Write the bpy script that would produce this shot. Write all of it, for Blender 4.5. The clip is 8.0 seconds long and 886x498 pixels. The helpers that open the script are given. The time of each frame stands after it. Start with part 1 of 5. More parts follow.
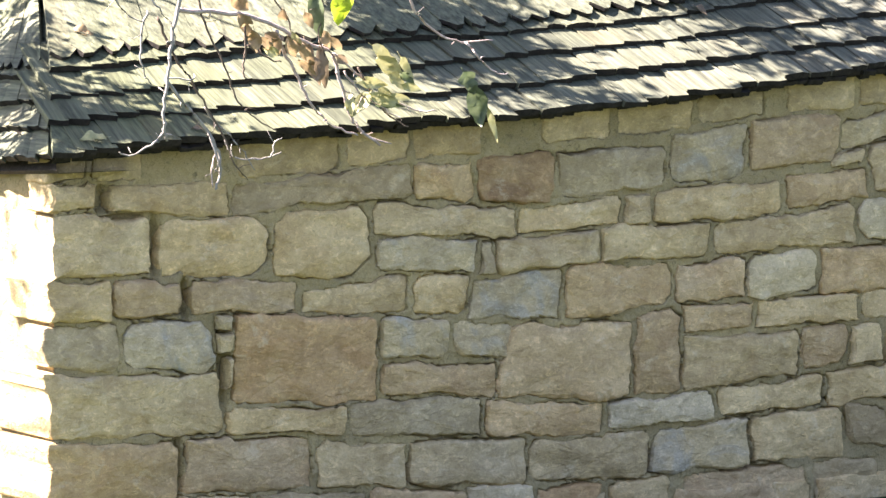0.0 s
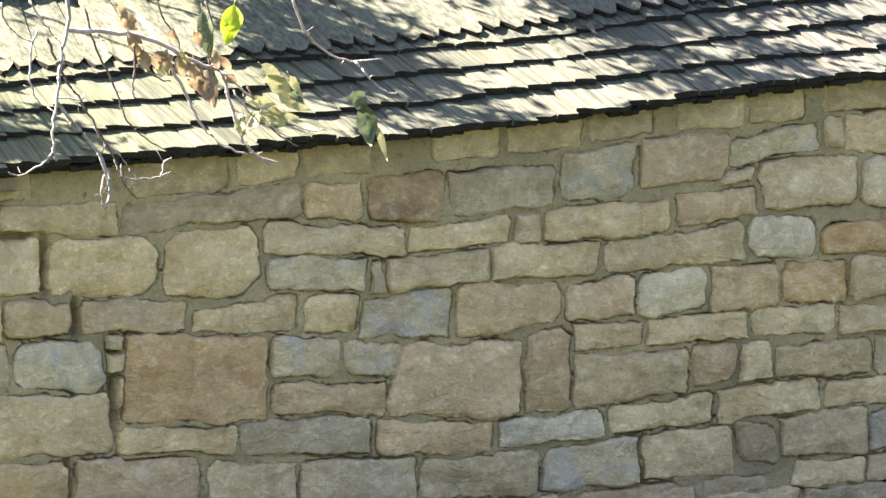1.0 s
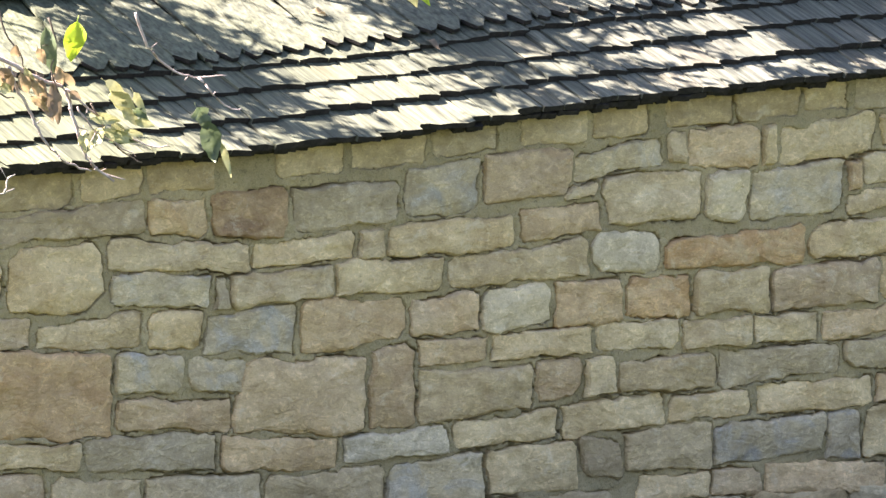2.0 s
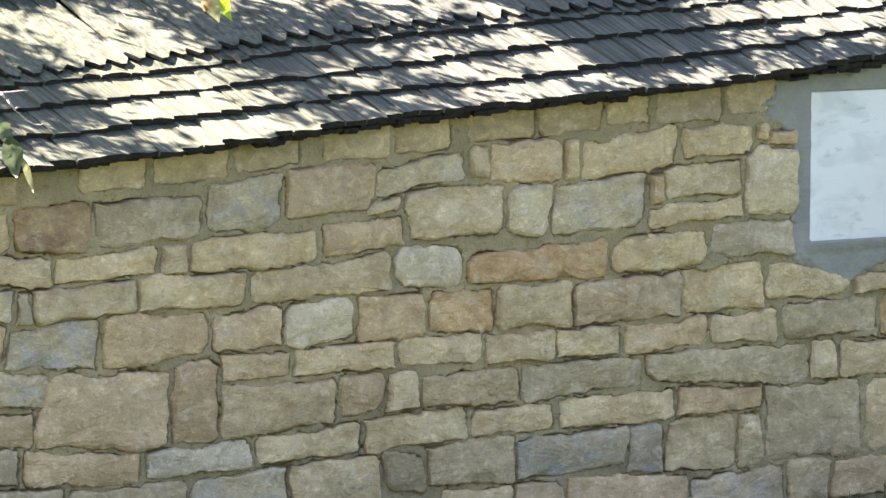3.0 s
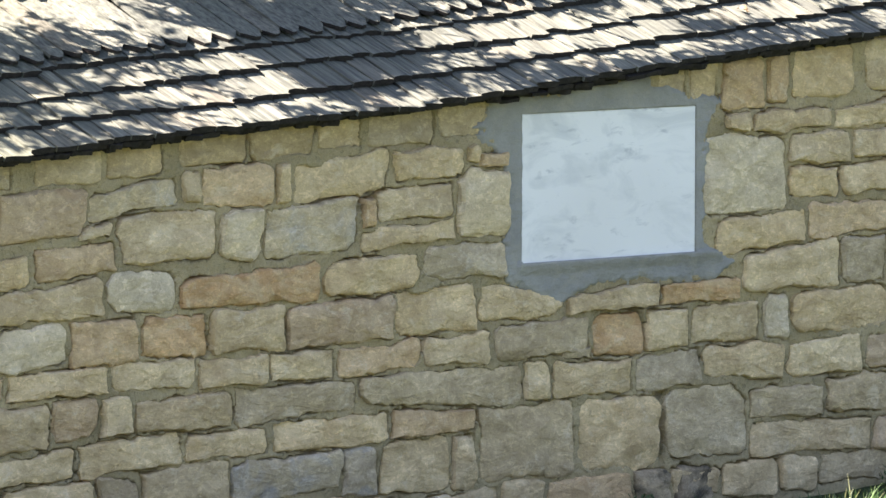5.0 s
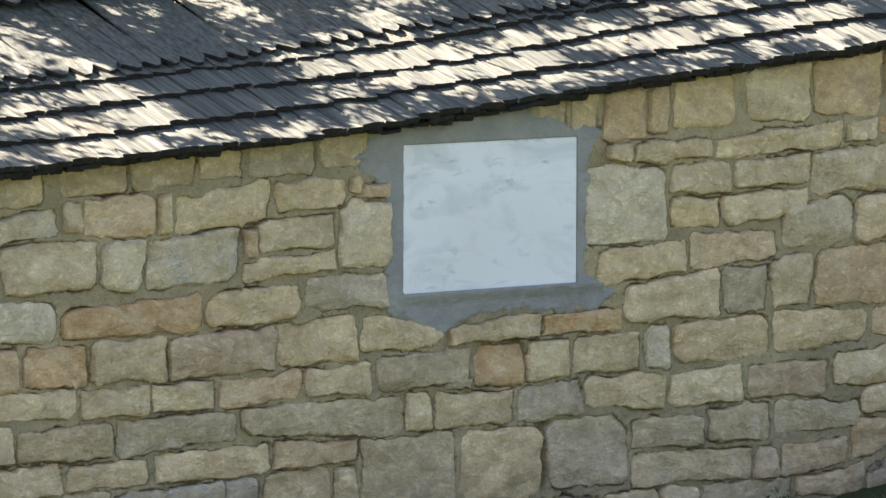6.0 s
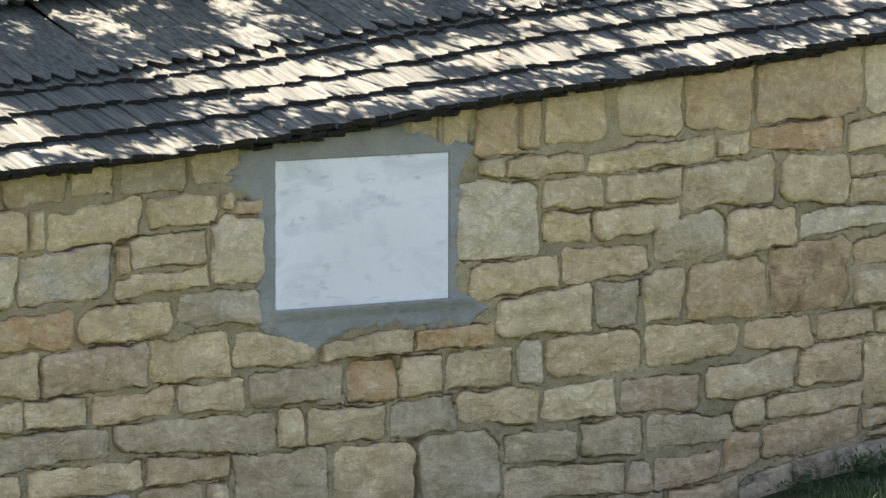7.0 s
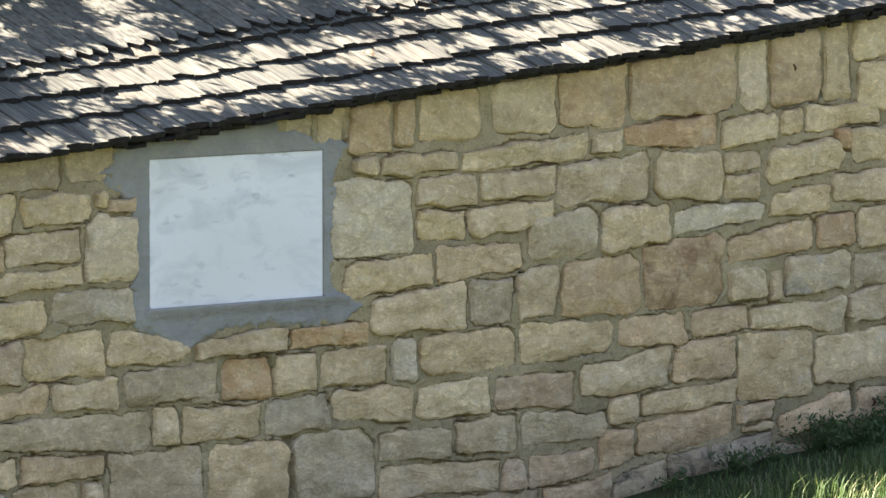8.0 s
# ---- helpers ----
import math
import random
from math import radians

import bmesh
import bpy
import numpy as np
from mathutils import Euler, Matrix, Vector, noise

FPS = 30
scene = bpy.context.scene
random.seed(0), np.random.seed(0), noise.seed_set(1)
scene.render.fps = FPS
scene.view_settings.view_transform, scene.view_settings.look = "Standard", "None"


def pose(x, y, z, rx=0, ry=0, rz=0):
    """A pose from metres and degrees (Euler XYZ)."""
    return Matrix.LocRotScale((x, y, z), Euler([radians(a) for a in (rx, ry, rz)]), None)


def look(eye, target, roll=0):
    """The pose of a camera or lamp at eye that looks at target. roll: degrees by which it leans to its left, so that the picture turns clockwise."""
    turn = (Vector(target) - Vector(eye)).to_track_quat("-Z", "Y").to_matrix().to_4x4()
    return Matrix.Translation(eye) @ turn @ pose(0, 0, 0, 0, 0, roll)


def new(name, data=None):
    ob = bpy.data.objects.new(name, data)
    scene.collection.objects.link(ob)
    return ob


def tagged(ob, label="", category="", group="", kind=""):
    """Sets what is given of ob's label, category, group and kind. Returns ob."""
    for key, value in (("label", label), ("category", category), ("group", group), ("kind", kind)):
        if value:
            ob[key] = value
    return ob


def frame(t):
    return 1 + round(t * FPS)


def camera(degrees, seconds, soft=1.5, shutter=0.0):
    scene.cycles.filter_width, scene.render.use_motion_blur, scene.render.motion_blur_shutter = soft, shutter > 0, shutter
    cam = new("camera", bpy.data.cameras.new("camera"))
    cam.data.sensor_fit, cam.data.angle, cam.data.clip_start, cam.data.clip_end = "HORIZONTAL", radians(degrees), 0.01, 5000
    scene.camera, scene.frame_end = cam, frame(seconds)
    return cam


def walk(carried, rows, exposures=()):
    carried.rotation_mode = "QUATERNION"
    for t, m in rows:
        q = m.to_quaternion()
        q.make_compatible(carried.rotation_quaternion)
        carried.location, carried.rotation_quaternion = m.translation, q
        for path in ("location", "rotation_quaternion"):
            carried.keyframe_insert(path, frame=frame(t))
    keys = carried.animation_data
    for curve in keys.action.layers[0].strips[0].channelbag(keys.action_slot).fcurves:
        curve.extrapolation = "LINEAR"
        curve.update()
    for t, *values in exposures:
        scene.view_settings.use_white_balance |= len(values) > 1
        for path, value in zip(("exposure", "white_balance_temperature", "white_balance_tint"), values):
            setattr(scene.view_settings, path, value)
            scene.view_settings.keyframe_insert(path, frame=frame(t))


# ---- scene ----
cam = camera(8.0, 8.0)
# the camera stands on rising ground and pans: seconds, heading to the right of the wall's normal, pitch, roll
EYE = (-10.491, -19.631, 3.199)
TURNS = [
    (0.0, 31.639, -5.645, -0.403),
    (0.5, 32.069, -5.551, -0.366),
    (1.0, 32.644, -5.466, -0.348),
    (1.5, 33.261, -5.385, -0.307),
    (1.7, 33.572, -5.358, -0.310),
    (2.8, 35.466, -5.190, -0.372),
    (3.0, 35.849, -5.168, -0.374),
    (3.5, 36.830, -5.131, -0.361),
    (4.0, 37.769, -5.078, -0.281),
    (4.2, 37.882, -5.062, -0.245),
    (5.3, 38.762, -4.869, -0.040),
    (5.5, 38.946, -4.803, -0.000),
    (6.0, 39.554, -4.658, -0.156),
    (6.5, 40.170, -4.558, -0.176),
    (7.0, 40.722, -4.513, -0.058),
    (7.5, 41.274, -4.509, -0.036),
    (8.0, 41.866, -4.531, -0.009),
]
walk(cam, [(t, pose(*EYE, 90 + pitch, roll, -yaw)) for t, yaw, pitch, roll in TURNS], [(0.0, 3.37, 6820, 24), (3.5, 3.58, 6760, 24), (5.5, 3.34, 6780, 24), (6.5, 3.22, 6820, 25), (8.0, 3.31, 6920, 26)])

# ---- light ----
SUN = Vector((-0.9, 0.70, 1.2)).normalized()
world = bpy.data.worlds.new("sky")
scene.world = world
world.use_nodes = True
wt = world.node_tree
sky = wt.nodes.new("ShaderNodeTexSky")
sky.sky_type, sky.sun_disc = "NISHITA", False
sky.sun_elevation = math.asin(SUN.z)
sky.sun_rotation = math.atan2(SUN.x, SUN.y)
wt.links.new(sky.outputs[0], wt.nodes["Background"].inputs[0])
wt.nodes["Background"].inputs[1].default_value = 0.042
sun = new("sun", bpy.data.lights.new("sun", "SUN"))
sun.data.energy, sun.data.angle, sun.data.color = 5.0, radians(0.53), (1.0, 0.955, 0.87)
sun.matrix_world = look(SUN * 60, (0, 0, 0))


# ---- materials ----
class Mat:
    """A node material with a few short ways to chain textures."""

    def __init__(self, name, rough=0.8, spec=0.3):
        self.m = bpy.data.materials.new(name)
        self.m.use_nodes = True
        self.t = self.m.node_tree
        self.b = self.t.nodes["Principled BSDF"]
        self.b.inputs["Roughness"].default_value = rough
        self.b.inputs["Specular IOR Level"].default_value = spec
        self.co = self.t.nodes.new("ShaderNodeTexCoord").outputs["Object"]

    def put(self, socket, value):
        if hasattr(value, "is_output"):
            self.t.links.new(value, socket)
        else:
            socket.default_value = value

    def shift(self, scale=(1, 1, 1), where=None, spread=40.0):
        """Coordinates in metres, stretched, moved for each object by its random number."""
        info = self.t.nodes.new("ShaderNodeObjectInfo")
        mul = self.t.nodes.new("ShaderNodeMath")
        mul.operation = "MULTIPLY"
        self.put(mul.inputs[0], info.outputs["Random"])
        mul.inputs[1].default_value = spread
        add = self.t.nodes.new("ShaderNodeVectorMath")
        add.operation = "ADD"
        self.put(add.inputs[0], self.co if where is None else where)
        self.put(add.inputs[1], mul.outputs[0])
        m = self.t.nodes.new("ShaderNodeVectorMath")
        m.operation = "MULTIPLY"
        self.put(m.inputs[0], add.outputs[0])
        m.inputs[1].default_value = scale
        return m.outputs[0]

    def place(self, scale=(1, 1, 1)):
        """World coordinates, stretched."""
        g = self.t.nodes.new("ShaderNodeNewGeometry").outputs["Position"]
        m = self.t.nodes.new("ShaderNodeVectorMath")
        m.operation = "MULTIPLY"
        self.put(m.inputs[0], g)
        m.inputs[1].default_value = scale
        return m.outputs[0]

    def noise(self, scale, detail=4.0, rough=0.6, where=None, warp=0.0):
        n = self.t.nodes.new("ShaderNodeTexNoise")
        n.inputs["Scale"].default_value = scale
        n.inputs["Detail"].default_value = detail
        n.inputs["Roughness"].default_value = rough
        n.inputs["Distortion"].default_value = warp
        self.put(n.inputs["Vector"], self.co if where is None else where)
        return n.outputs["Fac"]

    def ramp(self, fac, *stops):
        r = self.t.nodes.new("ShaderNodeValToRGB")
        e = r.color_ramp.elements
        while len(e) < len(stops):
            e.new(0.5)
        for el, (pos, col) in zip(e, stops):
            el.position = pos
            el.color = (*col, 1) if len(col) == 3 else col
        self.put(r.inputs[0], fac)
        return r.outputs[0]

    def grey(self, fac, lo, hi, a=0.0, b=1.0):
        r = self.t.nodes.new("ShaderNodeMapRange")
        self.put(r.inputs[0], fac)
        r.inputs[1].default_value, r.inputs[2].default_value = lo, hi
        r.inputs[3].default_value, r.inputs[4].default_value = a, b
        return r.outputs[0]

    def mix(self, fac, a, b, how="MIX"):
        m = self.t.nodes.new("ShaderNodeMixRGB")
        m.blend_type = how
        self.put(m.inputs[0], fac)
        self.put(m.inputs[1], (*a, 1) if isinstance(a, tuple) else a)
        self.put(m.inputs[2], (*b, 1) if isinstance(b, tuple) else b)
        return m.outputs[0]

    def random(self):
        return self.t.nodes.new("ShaderNodeObjectInfo").outputs["Random"]

    def island(self):
        return self.t.nodes.new("ShaderNodeNewGeometry").outputs["Random Per Island"]

    def colour(self, c):
        self.put(self.b.inputs["Base Color"], (*c, 1) if isinstance(c, tuple) else c)
        return self

    def bump(self, height, strength=0.5, distance=0.01, under=None):
        n = self.t.nodes.new("ShaderNodeBump")
        n.inputs["Strength"].default_value = strength
        n.inputs["Distance"].default_value = distance
        self.put(n.inputs["Height"], height)
        if under is not None:
            self.put(n.inputs["Normal"], under)
        self.put(self.b.inputs["Normal"], n.outputs[0])
        return n.outputs[0]


def stone_material(name, light, dark, stain, blotch=0.5, chalky=0.36):
    """Split sandstone: two tones in beds, stains, fine grain and pits."""
    m = Mat(name, 0.9, 0.2)
    at = m.shift()
    beds = m.noise(4.0, 5, 0.65, m.shift((1, 1, 1.7)), 0.6)
    c = m.mix(m.grey(beds, 0.36, 0.62), dark, light)
    c = m.mix(m.grey(m.noise(5.0, 4, 0.65, at, 1.0), 0.50, 0.68, 0, blotch), c, stain)
    c = m.mix(m.grey(m.noise(2.6, 3, 0.5, m.shift((1, 1, 1.3), None, 71.0), 0.8), 0.56, 0.70, 0, 0.35), c, m.mix(1.0, c, (0.86, 0.93, 1.10), "MULTIPLY"))
    tint = m.ramp(m.random(), (0.0, (0.84, 0.81, 0.77)), (0.2, (1.02, 1.0, 0.95)), (0.4, (0.91, 0.91, 0.92)), (0.6, (1.10, 1.09, 1.06)), (0.8, (1.0, 0.96, 0.88)), (1.0, (1.14, 1.10, 1.04)))
    c = m.mix(1.0, c, tint, "MULTIPLY")
    mottle = m.noise(13, 5, 0.6, at, 0.8)
    c = m.mix(0.75, c, m.ramp(mottle, (0.32, (0.78, 0.76, 0.72)), (0.5, (1.0, 1.0, 1.0)), (0.68, (1.16, 1.16, 1.14))), "MULTIPLY")
    grain = m.noise(150, 3, 0.75, at)
    c = m.mix(0.3, c, m.ramp(grain, (0.3, (0.72, 0.70, 0.66)), (0.7, (1.18, 1.17, 1.15))), "MULTIPLY")
    flecks = m.noise(75, 3, 0.8, at, 0.3)
    c = m.mix(0.22, c, m.ramp(flecks, (0.36, (0.74, 0.72, 0.67)), (0.5, (1.0, 1.0, 1.0)), (0.62, (1.2, 1.2, 1.18))), "MULTIPLY")
    pits = m.noise(38, 5, 0.75, at, 0.5)
    c = m.mix(m.grey(pits, 0.60, 0.68, 0, 0.5), c, tuple(0.5 * v for v in dark))
    scuff = m.noise(24, 7, 0.72, m.shift((1, 1, 1.6), None, 53.0), 0.9)
    c = m.mix(m.grey(scuff, 0.54, 0.60, 0, 0.7), c, m.mix(1.0, c, (1.38, 1.38, 1.38), "MULTIPLY"))
    chalk = m.noise(9, 8, 0.78, m.shift((1, 1, 1.2), None, 87.0), 0.4)
    c = m.mix(m.grey(chalk, 0.56, 0.62, 0, chalky), c, (0.68, 0.585, 0.41))
    c = m.mix(m.grey(scuff, 0.42, 0.32, 0, 0.5), c, m.mix(1.0, c, (0.66, 0.64, 0.60), "MULTIPLY"))
    m.colour(c)
    split = m.noise(5.5, 3, 0.55, m.shift((1, 1, 1.5), None, 29.0), 0.5)
    steps = m.ramp(split, (0.36, (0.0, 0.0, 0.0)), (0.40, (0.3, 0.3, 0.3)), (0.47, (0.36, 0.36, 0.36)), (0.50, (0.62, 0.62, 0.62)), (0.58, (0.68, 0.68, 0.68)), (0.61, (1.0, 1.0, 1.0)))
    n = m.bump(m.noise(6, 5, 0.55, m.shift((1, 1, 1.4)), 0.3), 0.6, 0.022)
    n = m.bump(steps, 0.5, 0.010, n)
    n = m.bump(m.noise(19, 6, 0.65, m.shift((1, 1, 1.8), None, 61.0), 1.2), 0.7, 0.014, n)
    n = m.bump(scuff, 0.5, 0.010, n)
    m.bump(m.noise(110, 3, 0.6, at), 0.35, 0.003, n)
    return m.m


STONES = {
    "c": stone_material("sandstone_cream", (0.632, 0.500, 0.302), (0.475, 0.364, 0.208), (0.478, 0.342, 0.185)),
    "g": stone_material("sandstone_grey", (0.515, 0.416, 0.264), (0.377, 0.299, 0.182), (0.537, 0.426, 0.260)),
    "t": stone_material("sandstone_tan", (0.575, 0.432, 0.262), (0.440, 0.322, 0.186), (0.450, 0.292, 0.155)),
    "o": stone_material("sandstone_ochre", (0.520, 0.360, 0.205), (0.420, 0.270, 0.140), (0.530, 0.405, 0.240)),
    "b": stone_material("sandstone_blue_grey", (0.545, 0.445, 0.285), (0.430, 0.345, 0.215), (0.395, 0.375, 0.330), 0.8),
    "w": stone_material("sandstone_pale", (0.665, 0.555, 0.379), (0.516, 0.426, 0.276), (0.482, 0.405, 0.275)),
    "d": stone_material("sandstone_damp", (0.436, 0.352, 0.234), (0.275, 0.224, 0.152), (0.060, 0.054, 0.040), 1.0, 0.15),
    "r": stone_material("sandstone_rust", (0.545, 0.370, 0.200), (0.425, 0.255, 0.118), (0.560, 0.440, 0.265), 0.75),
    "u": stone_material("sandstone_slate_blue", (0.525, 0.440, 0.305), (0.430, 0.360, 0.250), (0.290, 0.305, 0.315), 0.95),
    "p": stone_material("sandstone_patchy_brown", (0.480, 0.345, 0.200), (0.360, 0.240, 0.130), (0.190, 0.105, 0.058), 0.85),
    "m": stone_material("sandstone_smeared", (0.514, 0.405, 0.237), (0.377, 0.298, 0.173), (0.411, 0.309, 0.174)),
}


def mortar_material():
    m = Mat("lime_mortar", 0.95, 0.1)
    c = m.mix(m.grey(m.noise(2.2, 4, 0.6), 0.35, 0.65), (0.292, 0.236, 0.137), (0.451, 0.362, 0.207))
    c = m.mix(m.grey(m.noise(14, 5, 0.7), 0.5, 0.75, 0, 0.6), c, (0.244, 0.218, 0.122))
    c = m.mix(0.6, c, m.ramp(m.noise(180, 2), (0.3, (0.65, 0.65, 0.62)), (0.7, (1.15, 1.15, 1.12))), "MULTIPLY")
    c = m.mix(m.grey(m.noise(42, 5, 0.75, None, 0.6), 0.56, 0.68, 0, 0.7), c, (0.085, 0.078, 0.048))
    m.colour(c)
    n = m.bump(m.noise(16, 5, 0.7), 0.8, 0.03)
    m.bump(m.noise(110, 4, 0.7), 0.5, 0.006, n)
    return m.m


def cement_material():
    m = Mat("grey_cement", 0.9, 0.2)
    c = m.mix(m.grey(m.noise(4.0, 5, 0.6), 0.3, 0.7), (0.225, 0.220, 0.192), (0.325, 0.318, 0.276))
    c = m.mix(m.grey(m.noise(11, 4, 0.7, None, 0.8), 0.50, 0.68, 0, 0.6), c, (0.34, 0.315, 0.25))
    c = m.mix(0.4, c, m.ramp(m.noise(220, 2), (0.3, (0.7, 0.7, 0.7)), (0.7, (1.15, 1.15, 1.15))), "MULTIPLY")
    m.colour(c)
    n = m.bump(m.noise(13, 4, 0.6, m.shift((1, 1, 2.5))), 0.6, 0.015)
    m.bump(m.noise(140, 3, 0.7), 0.4, 0.003, n)
    return m.m


def marble_material():
    m = Mat("white_marble", 0.32, 0.5)
    veil = m.noise(3.2, 6, 0.62, m.shift((1.0, 1, 2.1)), 1.1)
    c = m.mix(m.grey(veil, 0.48, 0.66, 0, 0.9), (0.765, 0.762, 0.735), (0.60, 0.61, 0.60))
    c = m.mix(m.grey(m.noise(7.5, 4, 0.6, m.shift((1, 1, 2.6)), 0.5), 0.58, 0.70, 0, 0.75), c, (0.43, 0.445, 0.45))
    c = m.mix(m.grey(m.noise(1.1, 2, 0.5), 0.45, 0.7, 0, 0.35), c, (0.60, 0.575, 0.52))
    m.colour(c)
    m.bump(m.noise(30, 3, 0.6), 0.05, 0.002)
    return m.m


def shingle_material(name, loose):
    """Weathered split wood: silver grain along the length, darker streaks, green-grey film."""
    m = Mat(name, 0.75, 0.25)
    rnd = m.random() if loose else m.island()
    at = m.shift((1, 1, 1), None, 30.0 if loose else 0.0)
    along = m.shift((38, 1.6, 38), None, 30.0 if loose else 0.0)
    g = m.noise(1.6, 4, 0.65, along, 0.15)
    c = m.mix(m.grey(g, 0.3, 0.7), (0.034, 0.036, 0.032), (0.158, 0.163, 0.134))
    tint = m.ramp(rnd, (0.0, (0.72, 0.75, 0.72)), (0.3, (1.0, 1.02, 0.95)), (0.6, (0.88, 0.9, 0.86)), (0.9, (1.12, 1.11, 1.04)), (1.0, (1.06, 0.98, 0.88)))
    c = m.mix(1.0, c, tint, "MULTIPLY")
    c = m.mix(m.grey(m.noise(9, 4, 0.6, at), 0.55, 0.75, 0, 0.45), c, (0.048, 0.052, 0.036))
    # greener, less blue tint that grows towards the left end of the roof
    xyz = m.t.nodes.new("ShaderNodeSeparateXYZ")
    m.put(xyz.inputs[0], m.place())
    left_green = m.mix(1.0, m.grey(xyz.outputs[0], 4.0, 0.6, 0.0, 0.75), m.ramp(m.noise(1.5, 4, 0.6, m.place()), (0.3, (0.3, 0.3, 0.3)), (0.6, (1.0, 1.0, 1.0))), "MULTIPLY")
    c = m.mix(left_green, c, m.mix(1.0, c, (1.0, 1.07, 0.62), "MULTIPLY"))
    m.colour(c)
    n = m.bump(g, 0.9, 0.006)
    m.bump(m.noise(60, 3, 0.6, at), 0.3, 0.003, n)
    return m.m


def bark_material(name, a, b):
    m = Mat(name, 0.85, 0.2)
    m.colour(m.mix(m.grey(m.noise(45, 4, 0.7), 0.35, 0.65), a, b))
    m.bump(m.noise(120, 4, 0.7), 0.5, 0.003)
    return m.m


def leaf_material(name, a, b, clear=0.3):
    m = Mat(name, 0.5, 0.4)
    c = m.mix(m.grey(m.noise(28, 4, 0.6, m.shift()), 0.35, 0.65), a, b)
    c = m.mix(m.grey(m.noise(70, 2, 0.6, m.shift()), 0.6, 0.75, 0, 0.5), c, tuple(0.5 * v for v in b))
    m.colour(c)
    thin = m.t.nodes.new("ShaderNodeBsdfTranslucent")
    m.put(thin.inputs[0], c)
    mix = m.t.nodes.new("ShaderNodeMixShader")
    mix.inputs[0].default_value = clear
    m.put(mix.inputs[1], m.b.outputs[0])
    m.put(mix.inputs[2], thin.outputs[0])
    m.put(m.t.nodes["Material Output"].inputs[0], mix.outputs[0])
    return m.m


def ground_material():
    m = Mat("grassy_soil", 0.95, 0.1)
    p = m.place()
    c = m.mix(m.grey(m.noise(0.7, 5, 0.6, p), 0.4, 0.6), (0.025, 0.040, 0.015), (0.045, 0.058, 0.022))
    c = m.mix(m.grey(m.noise(6, 4, 0.7, p), 0.55, 0.7), c, (0.06, 0.048, 0.03))
    m.colour(c)
    m.bump(m.noise(30, 5, 0.7, p), 0.8, 0.03)
    return m.m


def grass_material():
    m = Mat("grass_blade", 0.55, 0.3)
    c = m.ramp(m.island(), (0.0, (0.03, 0.068, 0.016)), (0.45, (0.06, 0.115, 0.032)), (0.8, (0.10, 0.15, 0.05)), (1.0, (0.20, 0.20, 0.10)))
    m.colour(c)
    thin = m.t.nodes.new("ShaderNodeBsdfTranslucent")
    m.put(thin.inputs[0], c)
    mix = m.t.nodes.new("ShaderNodeMixShader")
    mix.inputs[0].default_value = 0.35
    m.put(mix.inputs[1], m.b.outputs[0])
    m.put(mix.inputs[2], thin.outputs[0])
    m.put(m.t.nodes["Material Output"].inputs[0], mix.outputs[0])
    return m.m


MORTAR, CEMENT, MARBLE = mortar_material(), cement_material(), marble_material()
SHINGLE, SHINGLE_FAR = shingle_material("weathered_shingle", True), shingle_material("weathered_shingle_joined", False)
BARK, TWIG = bark_material("grey_bark", (0.20, 0.185, 0.165), (0.36, 0.34, 0.31)), bark_material("brown_twig", (0.085, 0.065, 0.05), (0.16, 0.125, 0.10))
GROUND, GRASS = ground_material(), grass_material()
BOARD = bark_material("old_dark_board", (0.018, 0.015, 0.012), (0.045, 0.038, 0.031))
# dark end grain, with the shade under each course put into its colour
SHADED_END_GRAIN = bark_material("shade_dark_end_grain", (0.012, 0.011, 0.010), (0.035, 0.03, 0.026))


# ---- ways to build ----
def mesh_of(bm, material, smooth=False):
    me = bpy.data.meshes.new("mesh")
    bm.to_mesh(me)
    bm.free()
    if material:
        me.materials.append(material)
    if smooth:
        me.polygons.foreach_set("use_smooth", [True] * len(me.polygons))
        if smooth != True:
            me.set_sharp_from_angle(angle=radians(smooth))
    return me


def part(name, bm, material, parent=None, label="", smooth=False):
    ob = new(name, mesh_of(bm, material, smooth))
    ob.parent = parent
    return tagged(ob, label)


def box(bm, x0, x1, y0, y1, z0, z1):
    vs = [bm.verts.new(p) for p in ((x0, y0, z0), (x1, y0, z0), (x1, y1, z0), (x0, y1, z0), (x0, y0, z1), (x1, y0, z1), (x1, y1, z1), (x0, y1, z1))]
    for f in ((3, 2, 1, 0), (4, 5, 6, 7), (0, 1, 5, 4), (1, 2, 6, 5), (2, 3, 7, 6), (3, 0, 4, 7)):
        bm.faces.new([vs[i] for i in f])


LENGTH, DEEP, PITCH, OUT = 11.6, 5.0, radians(27), 0.12
CP, SP = math.cos(PITCH), math.sin(PITCH)
END_FALL = 0.085


def eave(x):
    """Height of the drip edge, which rises with the hillside."""
    return 1.297 + 0.043 * x + 0.0034 * x * x + 0.008 * math.sin(1.9 * x + 0.6)


def ground_height(x, y):
    rise = min(9.0, max(0.0, x - 7.0))
    z = -0.13 + 0.07 * rise + 0.012 * rise * rise
    bank = min(1.0, max(0.0, -y / 1.1))
    z += 0.085 * bank * bank * (3 - 2 * bank)
    z = z - 0.03 * min(0.0, x) + 0.045 * max(0.0, 1.0 - abs(x - 8.7) / 0.9) * max(0.0, 1.0 + y / 1.2)
    z += 0.11 * max(0.0, -y - 6.0) if y > -30 else 2.64
    return z + 0.02 * noise.noise((x * 0.8, y * 0.8, 0.0))


def strip(bm, a, b):
    """Faces between two rows of vertices."""
    for i in range(len(a) - 1):
        bm.faces.new((a[i], a[i + 1], b[i + 1], b[i]))


